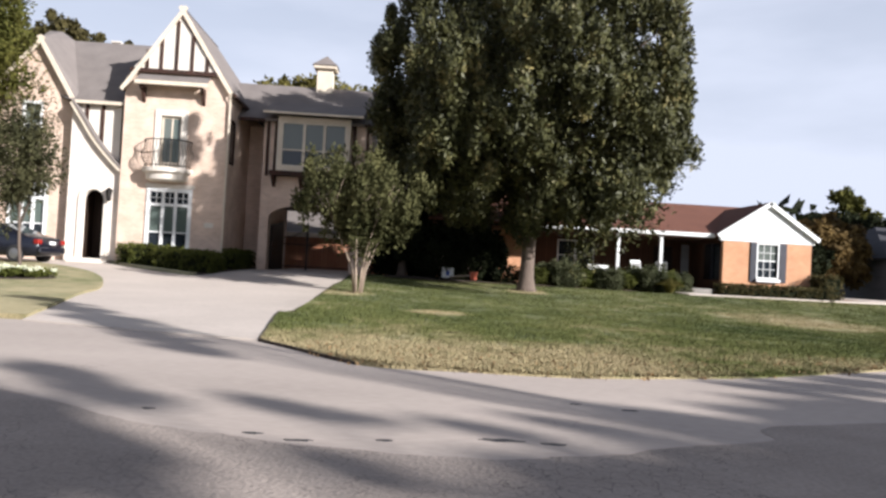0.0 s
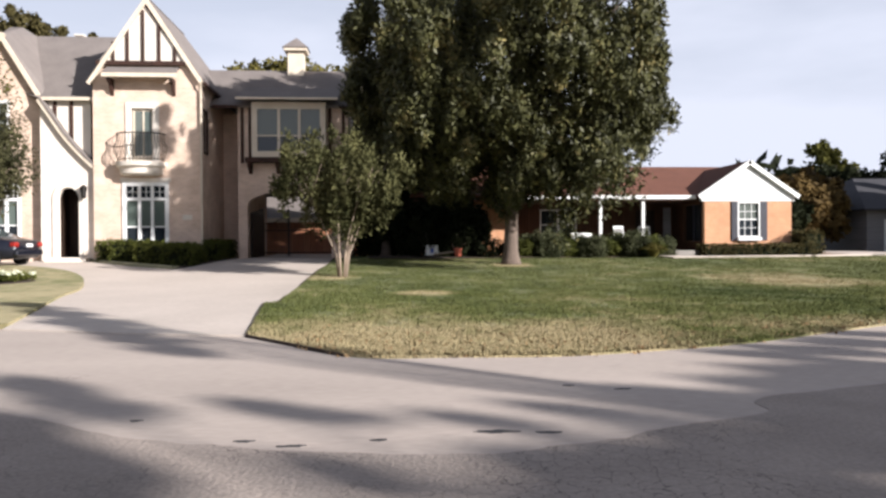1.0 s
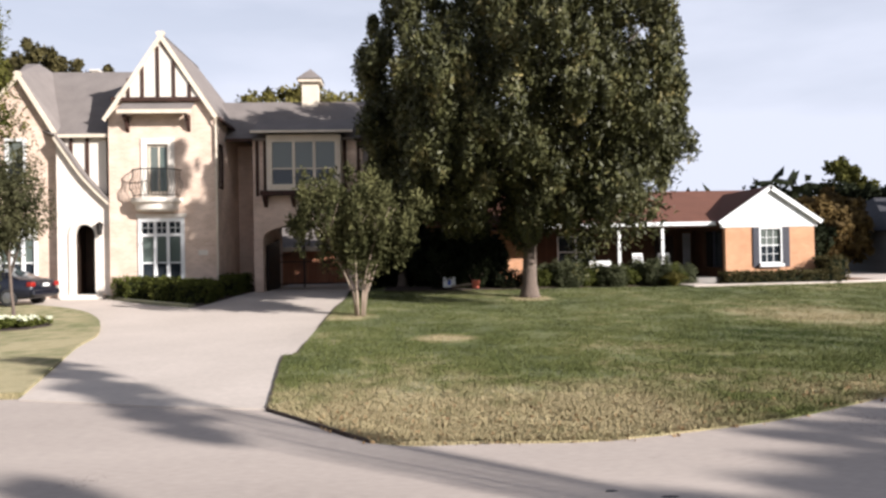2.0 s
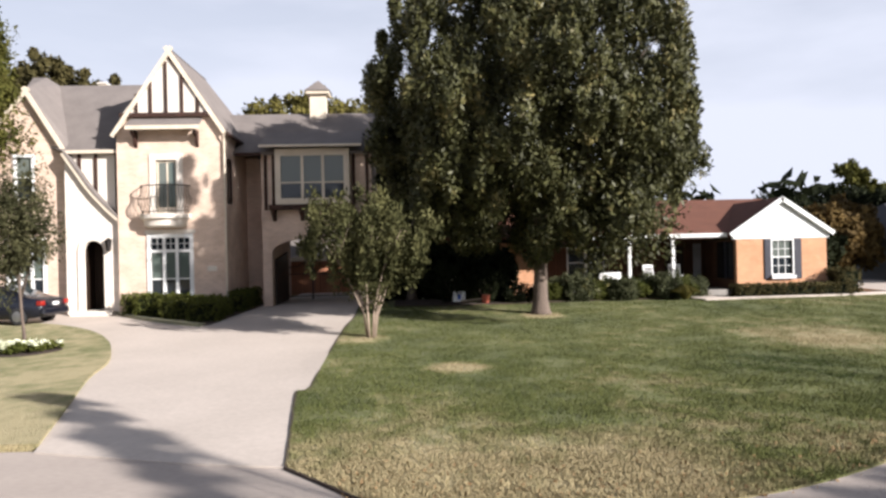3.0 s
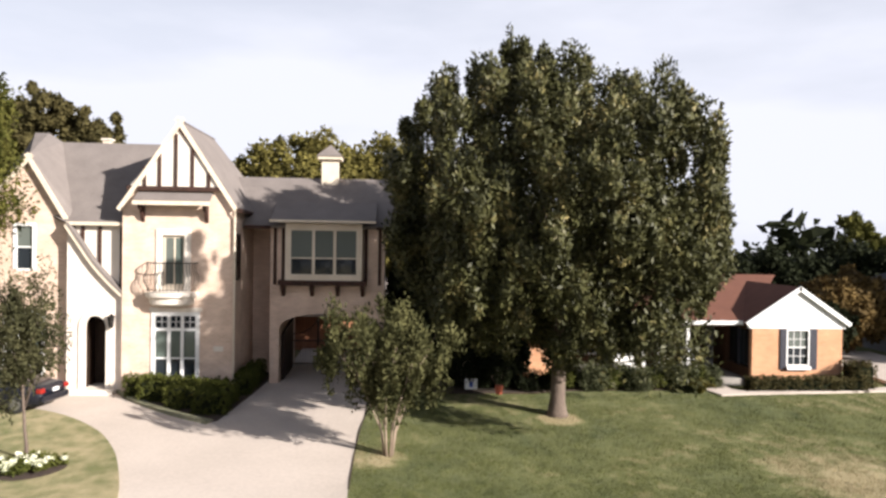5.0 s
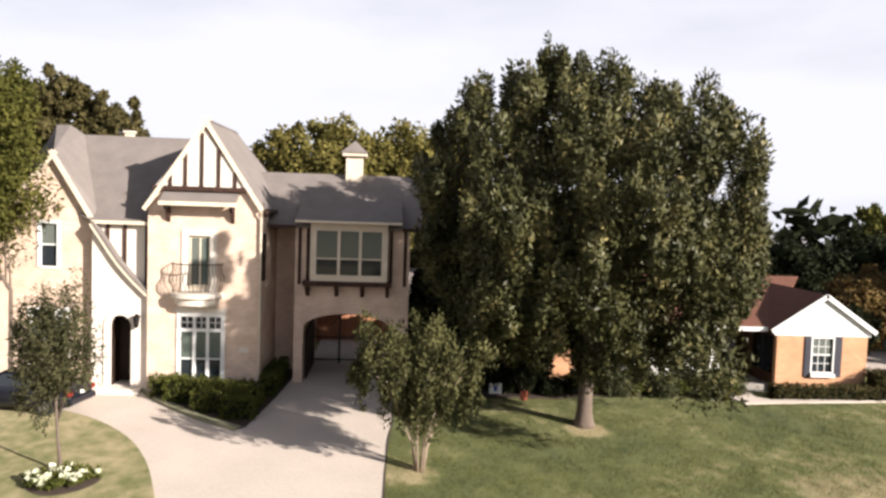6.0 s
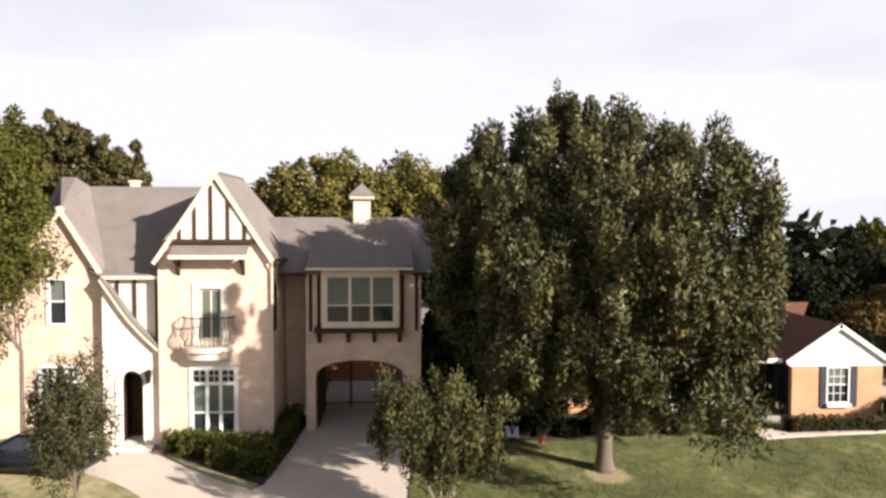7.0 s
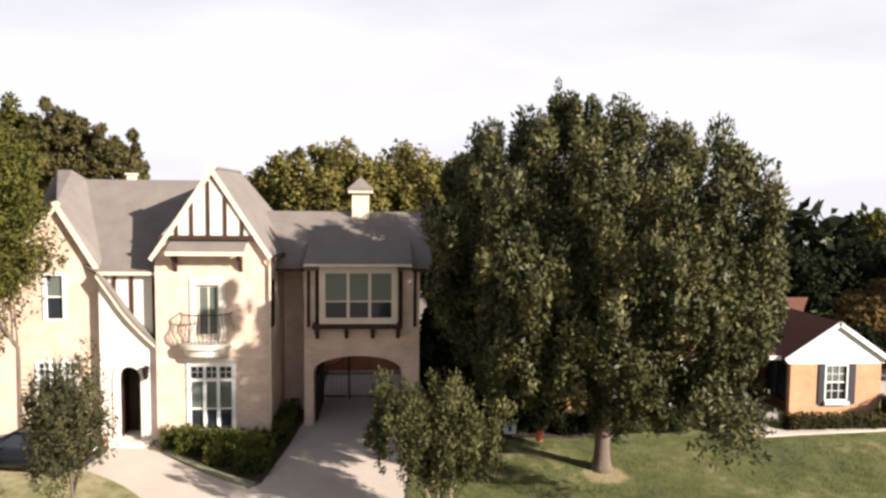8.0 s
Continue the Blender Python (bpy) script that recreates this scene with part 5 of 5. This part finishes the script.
v, f = leaves(rng, heads, 0.05 + 0.06 * rng.random(len(heads)), 22, 0.06, -0.4, 0.6)
tagged(leaf_mesh("flower_bed", v, f, PETAL), "white flowers in a round bed at the foot of the young tree", "flowers", kind="stuff")


# dense near-black shrubs added to stand in for deep shade between the houses
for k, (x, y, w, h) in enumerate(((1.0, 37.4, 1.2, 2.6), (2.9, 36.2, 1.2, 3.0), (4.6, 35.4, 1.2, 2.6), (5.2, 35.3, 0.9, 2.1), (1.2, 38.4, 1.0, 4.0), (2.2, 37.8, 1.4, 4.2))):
    tree("shade_shrub", (x, y, height(y)), 0.08, 0.4, (x, y, height(y) + h * 0.52), (w, w * 0.8, h * 0.5), 60, 60, 0.13, LEAF_DARK, "tall near-black shrub standing in for shade between the houses", clump=0.4, seed=90 + k, limbs=6, sides=6)

# ---- trees across the street, whose shade falls on the road ----
def street_tree(base, clusters, seed):
    """A tall tree whose limbs reach out to separate masses of leaves: x, y, z, radius, half height, clumps."""
    rng = np.random.default_rng(seed)
    th = empty("street_tree", base, "tall street tree with open crown across the road", "tree")
    b = Vector(base)
    bm = bmesh.new()
    top = b + Vector((0, 0, 6.0))
    tube(bm, [b + Vector((0, 0, -0.2)), b + Vector((0, 0, 0.4)), b + Vector((0.05, 0, 3)), top, top + Vector((0, 0, 2.2))], [0.22, 0.15, 0.12, 0.08, 0.03], 10)
    vs = []
    for x, y, z, r, h, n in clusters:
        c = Vector((x, y, z))
        tube(bm, [top - Vector((0, 0, 1)), top.lerp(c, 0.5) + Vector((0, 0, 0.7)), c], [0.07, 0.045, 0.015], 6)
        vs.append(crown_clumps(rng, (x, y, z), (r, r, h), n, 0.35, 0.6))
    part("trunk", bm, BARK, th, smooth=True)
    pts = np.concatenate(vs)
    v, f = leaves(rng, pts, 0.2 * (0.6 + 0.8 * rng.random(len(pts))), 60, 0.11, 0.3)
    leaf_mesh("crown", v, f, LEAF_DARK, th)
    return th


street_tree((21.8, -12.9, -0.45), [(17.65, -8.85, 8.5, 0.35, 0.2, 10), (15.95, -6.75, 8.5, 0.3, 0.25, 8), (15.55, -6.15, 8.5, 0.4, 0.3, 9), (16.15, -7.35, 8.5, 0.45, 0.3, 11), (16.65, -8.45, 8.5, 0.5, 0.3, 12), (17.05, -7.25, 8.5, 0.4, 0.25, 11), (17.35, -8.15, 8.5, 0.5, 0.25, 14), (17.8, -8.25, 8.5, 0.32, 0.2, 9), (18.15, -8.75, 8.5, 0.3, 0.15, 9), (16.55, -5.45, 8.5, 0.2, 0.25, 6), (17.4, -6.45, 8.5, 0.18, 0.2, 6), (18.75, -6.6, 8.5, 0.13, 0.12, 4), (19.2, -6.9, 8.5, 0.16, 0.14, 4), (19.55, -8.45, 8.5, 0.13, 0.1, 3)], 121)
street_tree((24.3, -9.7, -0.45), [(20.95, -8.35, 8.5, 0.2, 0.12, 6), (21.65, -8.4, 8.5, 0.26, 0.15, 8), (22.35, -8.35, 8.5, 0.34, 0.2, 11), (23.05, -8.25, 8.5, 0.45, 0.25, 16), (23.85, -8.05, 8.5, 0.55, 0.3, 19), (21.05, -9.15, 8.5, 0.28, 0.15, 8), (21.95, -9.15, 8.5, 0.42, 0.25, 12), (22.75, -7.4, 8.5, 0.35, 0.25, 12), (23.45, -7.1, 8.5, 0.42, 0.25, 16), (24.25, -6.75, 8.5, 0.5, 0.3, 17)], 122)
street_tree((24.8, -5.2, -0.45), [(20.55, -7.25, 8.5, 0.12, 0.1, 3), (21.45, -7.1, 8.5, 0.13, 0.12, 3), (22.25, -6.35, 8.5, 0.18, 0.16, 6), (22.85, -6.65, 8.5, 0.2, 0.18, 6), (23.65, -6.3, 8.5, 0.34, 0.25, 12), (24.35, -5.8, 8.5, 0.4, 0.3, 14), (25.15, -5.35, 8.5, 0.45, 0.3, 16), (24.35, -4.45, 8.5, 0.2, 0.18, 6), (25.15, -4.1, 8.5, 0.3, 0.25, 11), (26.05, -3.55, 8.5, 0.4, 0.3, 14), (27.05, -2.85, 8.5, 0.4, 0.3, 14)], 123)
street_tree((18.6, -4.4, -0.45), [(12.35, 3.45, 8.5, 0.4, 0.5, 11), (13.55, 1.95, 8.5, 0.45, 0.5, 14), (14.75, 0.25, 8.5, 0.45, 0.35, 14), (15.75, -1.15, 8.5, 0.36, 0.32, 12), (16.45, -2.15, 8.5, 0.3, 0.25, 9), (17.15, -3.15, 8.5, 0.22, 0.2, 6)], 124)


# ---- the parked car ----
def car(at, turn, label):
    """A dark saloon: lofted body with wheels, glass, lights, bumper and plate."""
    th = empty("car", (0, 0, 0), label, "car")
    paint = material("dark_blue_car_paint", (0.008, 0.009, 0.016), 0.25, second=(0.006, 0.007, 0.012), scale=2, detail=10, bump=0.0, spec=0.6)
    rubber = material("tyre_rubber", (0.02, 0.02, 0.02), 0.9, scale=6, detail=30)
    alloy = material("alloy_wheel", (0.45, 0.45, 0.46), 0.35, metal=0.9, scale=6, detail=30, bump=0.02)
    lamp_red = material("red_lamp_lens", (0.30, 0.02, 0.015), 0.2, second=(0.2, 0.015, 0.01), scale=9, detail=30, bump=0.05)
    chrome = material("bright_trim", (0.6, 0.6, 0.6), 0.2, metal=1.0, scale=6, detail=30, bump=0.0)
    # sections along the length: x, half width, sill, shoulder, roof, half width of roof
    sec = [(-2.30, 0.62, 0.42, 0.80, 0.84, 0.55), (-2.22, 0.80, 0.30, 0.88, 0.95, 0.70), (-1.75, 0.87, 0.22, 0.92, 1.02, 0.74), (-1.15, 0.89, 0.20, 0.94, 1.22, 0.66), (-0.55, 0.90, 0.20, 0.94, 1.44, 0.60), (0.25, 0.90, 0.20, 0.93, 1.46, 0.60),
           (0.75, 0.90, 0.20, 0.92, 1.30, 0.62), (1.25, 0.89, 0.20, 0.90, 1.00, 0.72), (1.9, 0.86, 0.22, 0.82, 0.90, 0.70), (2.25, 0.74, 0.30, 0.70, 0.76, 0.60), (2.32, 0.55, 0.42, 0.62, 0.66, 0.50)]
    bm = bmesh.new()
    rings = []
    for x, w, sill, sh, top, rw in sec:
        half = [(w * 0.90, sill), (w, sill + 0.2), (w, (sill + sh) / 2), (w * 0.97, sh), (rw, top - 0.04), (rw * 0.8, top)]
        rings.append([bm.verts.new((x, y, z)) for y, z in half + [(-y, z) for y, z in half[::-1]]])
    for a, b in zip(rings, rings[1:]):
        for k in range(len(a)):
            bm.faces.new((a[k], a[(k + 1) % len(a)], b[(k + 1) % len(a)], b[k]))
    bm.faces.new(rings[0])
    bm.faces.new(rings[-1])
    body = part("body", bm, paint, th, smooth=True)
    for s in (-1, 1):
        bm = bmesh.new()
        q = [(-1.05, 0.90, 0.98), (0.85, 0.90, 0.97), (0.30, 0.69, 1.38), (-0.50, 0.69, 1.37)]
        bm.faces.new([bm.verts.new((x, s * (y - 0.04 + 0.02), z)) for x, y, z in q])
        part("side_glass", bm, GLASS, body)
    bm = bmesh.new()
    bm.faces.new([bm.verts.new(p) for p in ((-1.62, -0.62, 1.06), (-1.62, 0.62, 1.06), (-0.62, 0.52, 1.43), (-0.62, -0.52, 1.43))])
    part("rear_glass", bm, GLASS, body)
    bm = bmesh.new()
    bm.faces.new([bm.verts.new(p) for p in ((1.28, -0.64, 1.02), (1.28, 0.64, 1.02), (0.34, 0.52, 1.47), (0.34, -0.52, 1.47))])
    part("windscreen", bm, GLASS, body)
    for x in (-1.42, 1.40):
        for s in (-1, 1):
            bm = bmesh.new()
            tube(bm, [(x, s * 0.70, 0.31), (x, s * 0.73, 0.31), (x, s * 0.90, 0.31), (x, s * 0.92, 0.31)], [0.28, 0.32, 0.32, 0.28], 20)
            wheel = part("wheel", bm, rubber, th)
            bm = bmesh.new()
            tube(bm, [(x, s * 0.90, 0.31), (x, s * 0.925, 0.31), (x, s * 0.935, 0.31)], [0.20, 0.20, 0.05], 16)
            part("rim", bm, alloy, wheel)
    for s in (-1, 1):
        part("tail_light", boxes((-2.34, -2.12, s * 0.70 - 0.13, s * 0.70 + 0.13, 0.70, 0.88), bevel=0.03), lamp_red, body, "red tail light")
        part("headlight", boxes((2.12, 2.30, s * 0.58 - 0.14, s * 0.58 + 0.14, 0.58, 0.70), bevel=0.03), chrome, body)
        part("mirror", boxes((0.72, 0.86, s * 0.98 - 0.08, s * 0.98 + 0.08, 0.92, 1.04), bevel=0.03), paint, body)
    part("rear_bumper", boxes((-2.40, -2.2, -0.78, 0.78, 0.36, 0.60), bevel=0.05), paint, body)
    part("number_plate", boxes((-2.37, -2.33, -0.17, 0.17, 0.70, 0.82), bevel=0.005), WHITE, body, "blank pale number plate")
    th.matrix_world = Matrix.Translation(at) @ Matrix.Rotation(radians(turn), 4, "Z")
    return th


car((-14.4, 31.1, height(31.6) - 0.03), 170.0, "dark blue saloon car parked on the driveway by the entry")

# ---- porch furniture ----
def rocking_chair(at, turn):
    th = empty("rocking_chair", (0, 0, 0), "white painted wooden rocking chair on the porch", "chair", "porch chairs")
    for s in (-0.26, 0.26):
        bm = bmesh.new()
        tube(bm, [(-0.42, s, 0.10), (-0.2, s, 0.03), (0.1, s, 0.02), (0.45, s, 0.07)], 0.022, 6)
        part("rocker", bm, WHITE, th)
        bm = bmesh.new()
        tube(bm, [(-0.20, s, 0.03), (-0.24, s, 0.45), (-0.40, s, 1.12)], 0.022, 6)
        part("back_post", bm, WHITE, th)
        part("front_leg", boxes((0.22, 0.27, s - 0.022, s + 0.022, 0.04, 0.64)), WHITE, th)
        part("armrest", boxes((-0.28, 0.32, s - 0.05, s + 0.05, 0.64, 0.67), bevel=0.01), WHITE, th)
    part("seat", boxes((-0.24, 0.28, -0.27, 0.27, 0.42, 0.45), bevel=0.01), WHITE, th)
    for k in range(6):
        y = -0.2 + k * 0.08
        bm = bmesh.new()
        tube(bm, [(-0.24, y, 0.46), (-0.40, y, 1.08)], 0.016, 5)
        part("back_slat", bm, WHITE, th)
    part("top_rail", boxes((-0.44, -0.38, -0.28, 0.28, 1.06, 1.18), bevel=0.015), WHITE, th)
    th.matrix_world = Matrix.Translation(at) @ Matrix.Rotation(radians(turn), 4, "Z")
    return th


chair = rocking_chair((12.93, 36.6, 0.38), -75)
copy_thing(chair, Matrix.Translation((14.13, 36.8, 0.38)) @ Matrix.Rotation(radians(-100), 4, "Z"))
bench = empty("porch_bench", (11.4, 36.6, 0.12), "white painted porch bench", "bench")
part("seat", boxes((10.9, 11.95, 36.4, 36.85, 0.52, 0.57), bevel=0.01), WHITE, bench)
part("backrest", boxes((10.9, 11.95, 36.85, 36.9, 0.6, 0.98), bevel=0.01), WHITE, bench)
for x in (10.95, 11.85):
    part("leg", boxes((x, x + 0.06, 36.42, 36.48, 0.12, 0.52)), WHITE, bench)
    part("leg", boxes((x, x + 0.06, 36.8, 36.86, 0.12, 0.52)), WHITE, bench)
bench.location += Vector((-0.42, 0.1, 0.25))

planter = empty("planter", (14.32, 35.3, height(35.3, 14.32)), "teal green glazed planter with a small plant beside the porch", "planter")
teal = material("teal_glaze", (0.05, 0.14, 0.11), 0.3, second=(0.035, 0.10, 0.08), scale=6, detail=30, bump=0.05)
bm = bmesh.new()
tube(bm, [(14.32, 35.3, height(35.3, 14.32)), (14.32, 35.3, 0.15), (14.32, 35.3, 0.42), (14.32, 35.3, 0.46), (14.32, 35.3, 0.4)], [0.15, 0.22, 0.24, 0.26, 0.2], 16)
part("pot", bm, teal, planter, smooth=True)
rng = np.random.default_rng(44)
v, f = leaves(rng, [(14.32, 35.3, 0.52)], [0.2], 160, 0.05, -0.6)
leaf_mesh("plant", v, f, LEAF_HEDGE, planter)
planter.location += Vector((-0.42, 0.0, 0.22))
tuft = empty("ornamental_grass", (13.3, 33.4, height(33.4, 13.3)), "yellowing tuft of ornamental grass at the end of the shrubs", "grass tuft")
rng = np.random.default_rng(45)
a = rng.random(420) * 2 * math.pi
r = rng.random(420) ** 0.5
foot = np.stack([13.3 + 0.10 * r * np.cos(a), 33.4 + 0.10 * r * np.sin(a), np.full(420, height(33.4, 13.3))], 1)
reach = np.stack([0.55 * r * np.cos(a), 0.55 * r * np.sin(a), 0.35 + 0.4 * (1 - r)], 1)
side = np.stack([-np.sin(a), np.cos(a), 0 * a], 1) * 0.008
mid = foot + reach * [0.5, 0.5, 0.9]
v = np.concatenate([np.stack([foot - side, foot + side, mid + side, mid - side], 1), np.stack([mid - side, mid + side, foot + reach, foot + reach - [0, 0, 0.02]], 1)]).reshape(-1, 3)
leaf_mesh("blades", v, np.arange(len(v)).reshape(-1, 4), LEAF_YELLOW, tuft)

# ---- things on the lawn ----
sign = empty("yard_sign", (3.44, 32.0, height(32.0)), "white yard sign with blue print on wire legs", "sign")
blue = material("blue_print", (0.05, 0.12, 0.5), 0.6, scale=5, detail=30, bump=0.0)
part("panel", boxes((3.18, 3.70, 31.98, 32.0, 0.04, 0.48), bevel=0.003), WHITE, sign)
part("printed_bar", boxes((3.37, 3.51, 31.972, 31.979, 0.14, 0.36)), blue, sign, "blue printed block")
for x in (3.28, 3.6):
    bm = bmesh.new()
    tube(bm, [(x, 32.01, height(31.9) - 0.1), (x, 32.01, 0.2)], 0.008, 5)
    part("wire_leg", bm, IRON, sign)
hook = empty("plant_hook", (3.15, 33.0, height(33)), "thin bent metal garden hook", "garden hook")
bm = bmesh.new()
tube(bm, [(3.15, 33.0, height(33) - 0.1), (3.12, 33.0, 0.7), (3.2, 33.0, 1.0), (3.36, 33.0, 1.14), (3.5, 33.0, 1.1)], 0.014, 6)
part("rod", bm, CAST, hook)
bucket = empty("bucket", (4.5, 31.2, height(31.2)), "orange-red plastic bucket standing on the lawn", "bucket")
red = material("red_plastic", (0.62, 0.16, 0.09), 0.5, second=(0.5, 0.12, 0.07), scale=6, detail=30, bump=0.02)
bm = bmesh.new()
gz = height(31.2)
tube(bm, [(4.5, 31.2, gz + 0.02), (4.5, 31.2, gz + 0.36), (4.5, 31.2, gz + 0.38), (4.5, 31.2, gz + 0.36), (4.5, 31.2, gz + 0.06)], [0.13, 0.17, 0.18, 0.155, 0.12], 18)
part("body", bm, red, bucket)
bm = bmesh.new()
tube(bm, [(4.5 + 0.18 * math.cos(a), 31.18 - 0.05 * math.sin(a), gz + 0.36 - 0.12 * math.sin(a)) for a in [math.pi * k / 10 for k in range(11)]], 0.006, 5)
part("handle", bm, IRON, bucket)
pole = empty("wooden_pole", (4.0, 31.5, height(31.5)), "weathered wooden pole lying on the grass", "pole")
bm = bmesh.new()
tube(bm, [(3.5, 31.6, height(31.6) + 0.07), (4.36, 31.2, height(31.3) + 0.2)], 0.045, 8)
part("shaft", bm, BARK_PALE, pole)

for th in (sign, hook, bucket, pole):
    th.location += Vector((0.05, 1.4, 0.16))
sign.location.z += 0.06

# ---- the grey house beyond the side drive ----
grey = empty("grey_house", (33, 47, 0), "low grey sided house in shade beyond the side driveway", "house")
part("wall", wall_x([(30.2, -0.3), (38, -0.3), (38, 2.7), (30.2, 2.7)], [rect(31.3, 32.2, 0.1, 2.05), rect(33.4, 35.2, 0.4, 2.0)], 44, 44.25), GREYWALL, grey)
part("wall", wall_y([(44.25, -0.3), (54, -0.3), (54, 2.7), (44.25, 2.7)], [], 30.2, 30.45), GREYWALL, grey)
part("door", boxes((31.3, 32.2, 44.1, 44.15, 0.1, 2.05)), WHITE, grey, "white door")
window(grey, 33.4, 35.2, 0.4, 2.0, 44.0, cols=2, split=0.5, trim=0.06)
part("roof", roof_face([(29.7, 43.4, 2.65), (38.5, 43.4, 2.65), (36, 49, 4.9), (32.5, 49, 4.9)], 0.12), SLATE, grey)
part("roof", roof_face([(29.7, 43.4, 2.65), (32.5, 49, 4.9), (29.7, 54.5, 2.65)], 0.12), SLATE, grey)
part("chimney", boxes((34.0, 34.9, 46, 46.8, 3.2, 5.6)), WHITE, grey, "white chimney")
hedge("door_hedge", [(32.4, 35.6, 42.6, 43.5, -0.3, 0.8)], LEAF_DARK, "dark hedge in front of the grey house", 36, 120, 0.1)
far = empty("white_building", (50, 96, 0), "distant white building among the trees", "building")
part("wall", boxes((47.5, 53.5, 95, 101, -2.5, 4.2)), WHITE, far)
part("roof", roof_face([(47, 94.6, 4.2), (54, 94.6, 4.2), (54, 98, 5.5), (47, 98, 5.5)], 0.1), GREYWALL, far)

# ---- edges and wear ----
def strip(name, line, width, top, mat, label, category):
    bm = bmesh.new()
    pts = [Vector((x, y, height(y, x))) for x, y in line]
    for a, b in zip(pts, pts[1:]):
        d = (b - a).normalized()
        s = Vector((-d.y, d.x, 0)) * width / 2
        quad = [a - s, b - s, b + s, a + s]
        lo = [bm.verts.new(p + Vector((0, 0, -0.1))) for p in quad]
        hi = [bm.verts.new(p + Vector((0, 0, top + 0.012 * noise.noise(p * 3)))) for p in quad]
        bm.faces.new(hi)
        for i in range(4):
            bm.faces.new((lo[i], lo[(i + 1) % 4], hi[(i + 1) % 4], hi[i]))
    return setting(name, bm, mat, label, category)


DRIVE_FINE = smooth_line(DRIVE_RIGHT, 5)
strip("lawn_edge_soil", [(x + 0.02, y) for x, y in DRIVE_FINE], 0.05, -0.012, SOIL, "dark soil edge between lawn and driveway", "soil edge")
strip("lawn_front_soil", [(-0.42, 11.8), (0.1, 11.13), (0.59, 10.47), (1.1, 9.8)], 0.035, -0.012, SOIL, "dark soil edge at the lawn corner", "soil edge")
rng = np.random.default_rng(77)
for k, (x, y, w, d) in enumerate(((2.4, 6.15, 0.16, 0.05), (2.75, 6.1, 0.10, 0.03), (0.64, 6.05, 0.07, 0.03), (0.98, 5.9, 0.09, 0.03), (1.56, 6, 0.06, 0.025), (-0.3, 6.73, 0.06, 0.03), (3.76, 7.58, 0.08, 0.03), (3.3, 7.79, 0.06, 0.03), (-0.7, 5.49, 0.22, 0.03), (1.28, 5.59, 0.05, 0.03))):
    out = [(x + w * (0.45 + 0.75 * rng.random()) * math.cos(a), y + d * (0.5 + 0.8 * rng.random()) * math.sin(a)) for a in [2 * math.pi * i / 18 for i in range(18)]]
    setting("tar_spot", slab(out, [], flat(-0.046), flat(-0.052)), TAR, "small dark tar spot on the street", "road mark")
out = [(-10.25 + (1.02 + 0.06 * math.sin(3 * a)) * math.cos(a), 24.6 + (0.9 + 0.05 * math.cos(4 * a)) * math.sin(a)) for a in [2 * math.pi * i / 28 for i in range(28)]]
setting("flower_bed_soil", slab(out, [], flat(0.032), flat(0.0)), SOIL, "round patch of dark soil round the young tree", "planting bed")


def blades(name, places, mat, label, seed, tall=0.05, wide=0.012):
    """Single blades of grass, bent at random."""
    rng = np.random.default_rng(seed)
    n = len(places)
    p = np.asarray(places)
    a = rng.random(n) * 2 * math.pi
    side = np.stack([np.cos(a), np.sin(a), np.zeros(n)], 1) * wide * (0.6 + 0.8 * rng.random((n, 1)))
    tip = np.stack([rng.normal(size=n) * 0.5, rng.normal(size=n) * 0.5, np.ones(n)], 1) * tall * (0.4 + 0.9 * rng.random((n, 1)))
    v = np.stack([p - side, p + side, p + tip], 1).reshape(-1, 3)
    f = np.arange(n * 3).reshape(n, 3)
    return tagged(leaf_mesh(name, v, f, mat), label, "grass", kind="stuff")


def front_edge(x):
    """Where the lawn meets the street."""
    return float(np.interp(x, [-0.44, *[p[0] for p in LAWN_EDGE]], [11.86, *[p[1] for p in LAWN_EDGE]]))


def side_edge(y):
    """Where the lawn meets the driveway."""
    return float(np.interp(y, [p[1] for p in DRIVE_FINE], [p[0] for p in DRIVE_FINE]))


rng = np.random.default_rng(5)
yy = 9.4 + 24 * rng.random(900000) ** 1.9
xx = -1.4 + rng.random(900000) * (6 + 0.6 * yy)
edge = np.interp(xx, [-0.44, *[p[0] for p in LAWN_EDGE]], [11.86, *[p[1] for p in LAWN_EDGE]])
side = np.interp(yy, [p[1] for p in DRIVE_FINE], [p[0] for p in DRIVE_FINE])
spots = []
for x, y, edge_y in np.stack([xx, yy, edge], 1)[(yy > edge - 0.03) & (xx > side + 0.02)]:
    if y > edge_y + 0.02 - 0.05 * max(0, noise.noise(Vector((x * 2.5, 0.0, 7.0))) + 0.25):
        if noise.noise(Vector((x * 0.9, y * 0.9, 3.0))) + 0.4 * rng.normal() > -0.15:
            spots.append((x, y, height(y, x) - (0.032 if y > edge_y else 0.05)))
    if len(spots) == 250000:
        break
blades("lawn_blades", spots, GRASS, "thin dry and green grass blades on the lawn", 6, 0.055, 0.009)


# ---- dry leaves fallen along the edge of the lawn ----
rng = np.random.default_rng(15)
fallen = []
while len(fallen) < 520:
    x = 0.4 + 9.0 * rng.random() ** 1.3
    edge_y = front_edge(x)
    y = edge_y - 0.2 + abs(rng.normal()) * 1.1
    if y > edge_y - 0.15 and x > side_edge(y):
        fallen.append((x, y, height(y, x) + (0.0 if y > edge_y else -0.035)))
DRY_LEAF = leaf_material("dry_leaf", (0.10, 0.055, 0.025), (0.34, 0.23, 0.12))
v, f = leaves(rng, fallen, np.full(len(fallen), 0.012), 1, 0.035, 0.0)
tagged(leaf_mesh("fallen_leaves", v, f, DRY_LEAF), "scattered dry brown leaves along the edge of the lawn", "fallen leaves", kind="stuff")
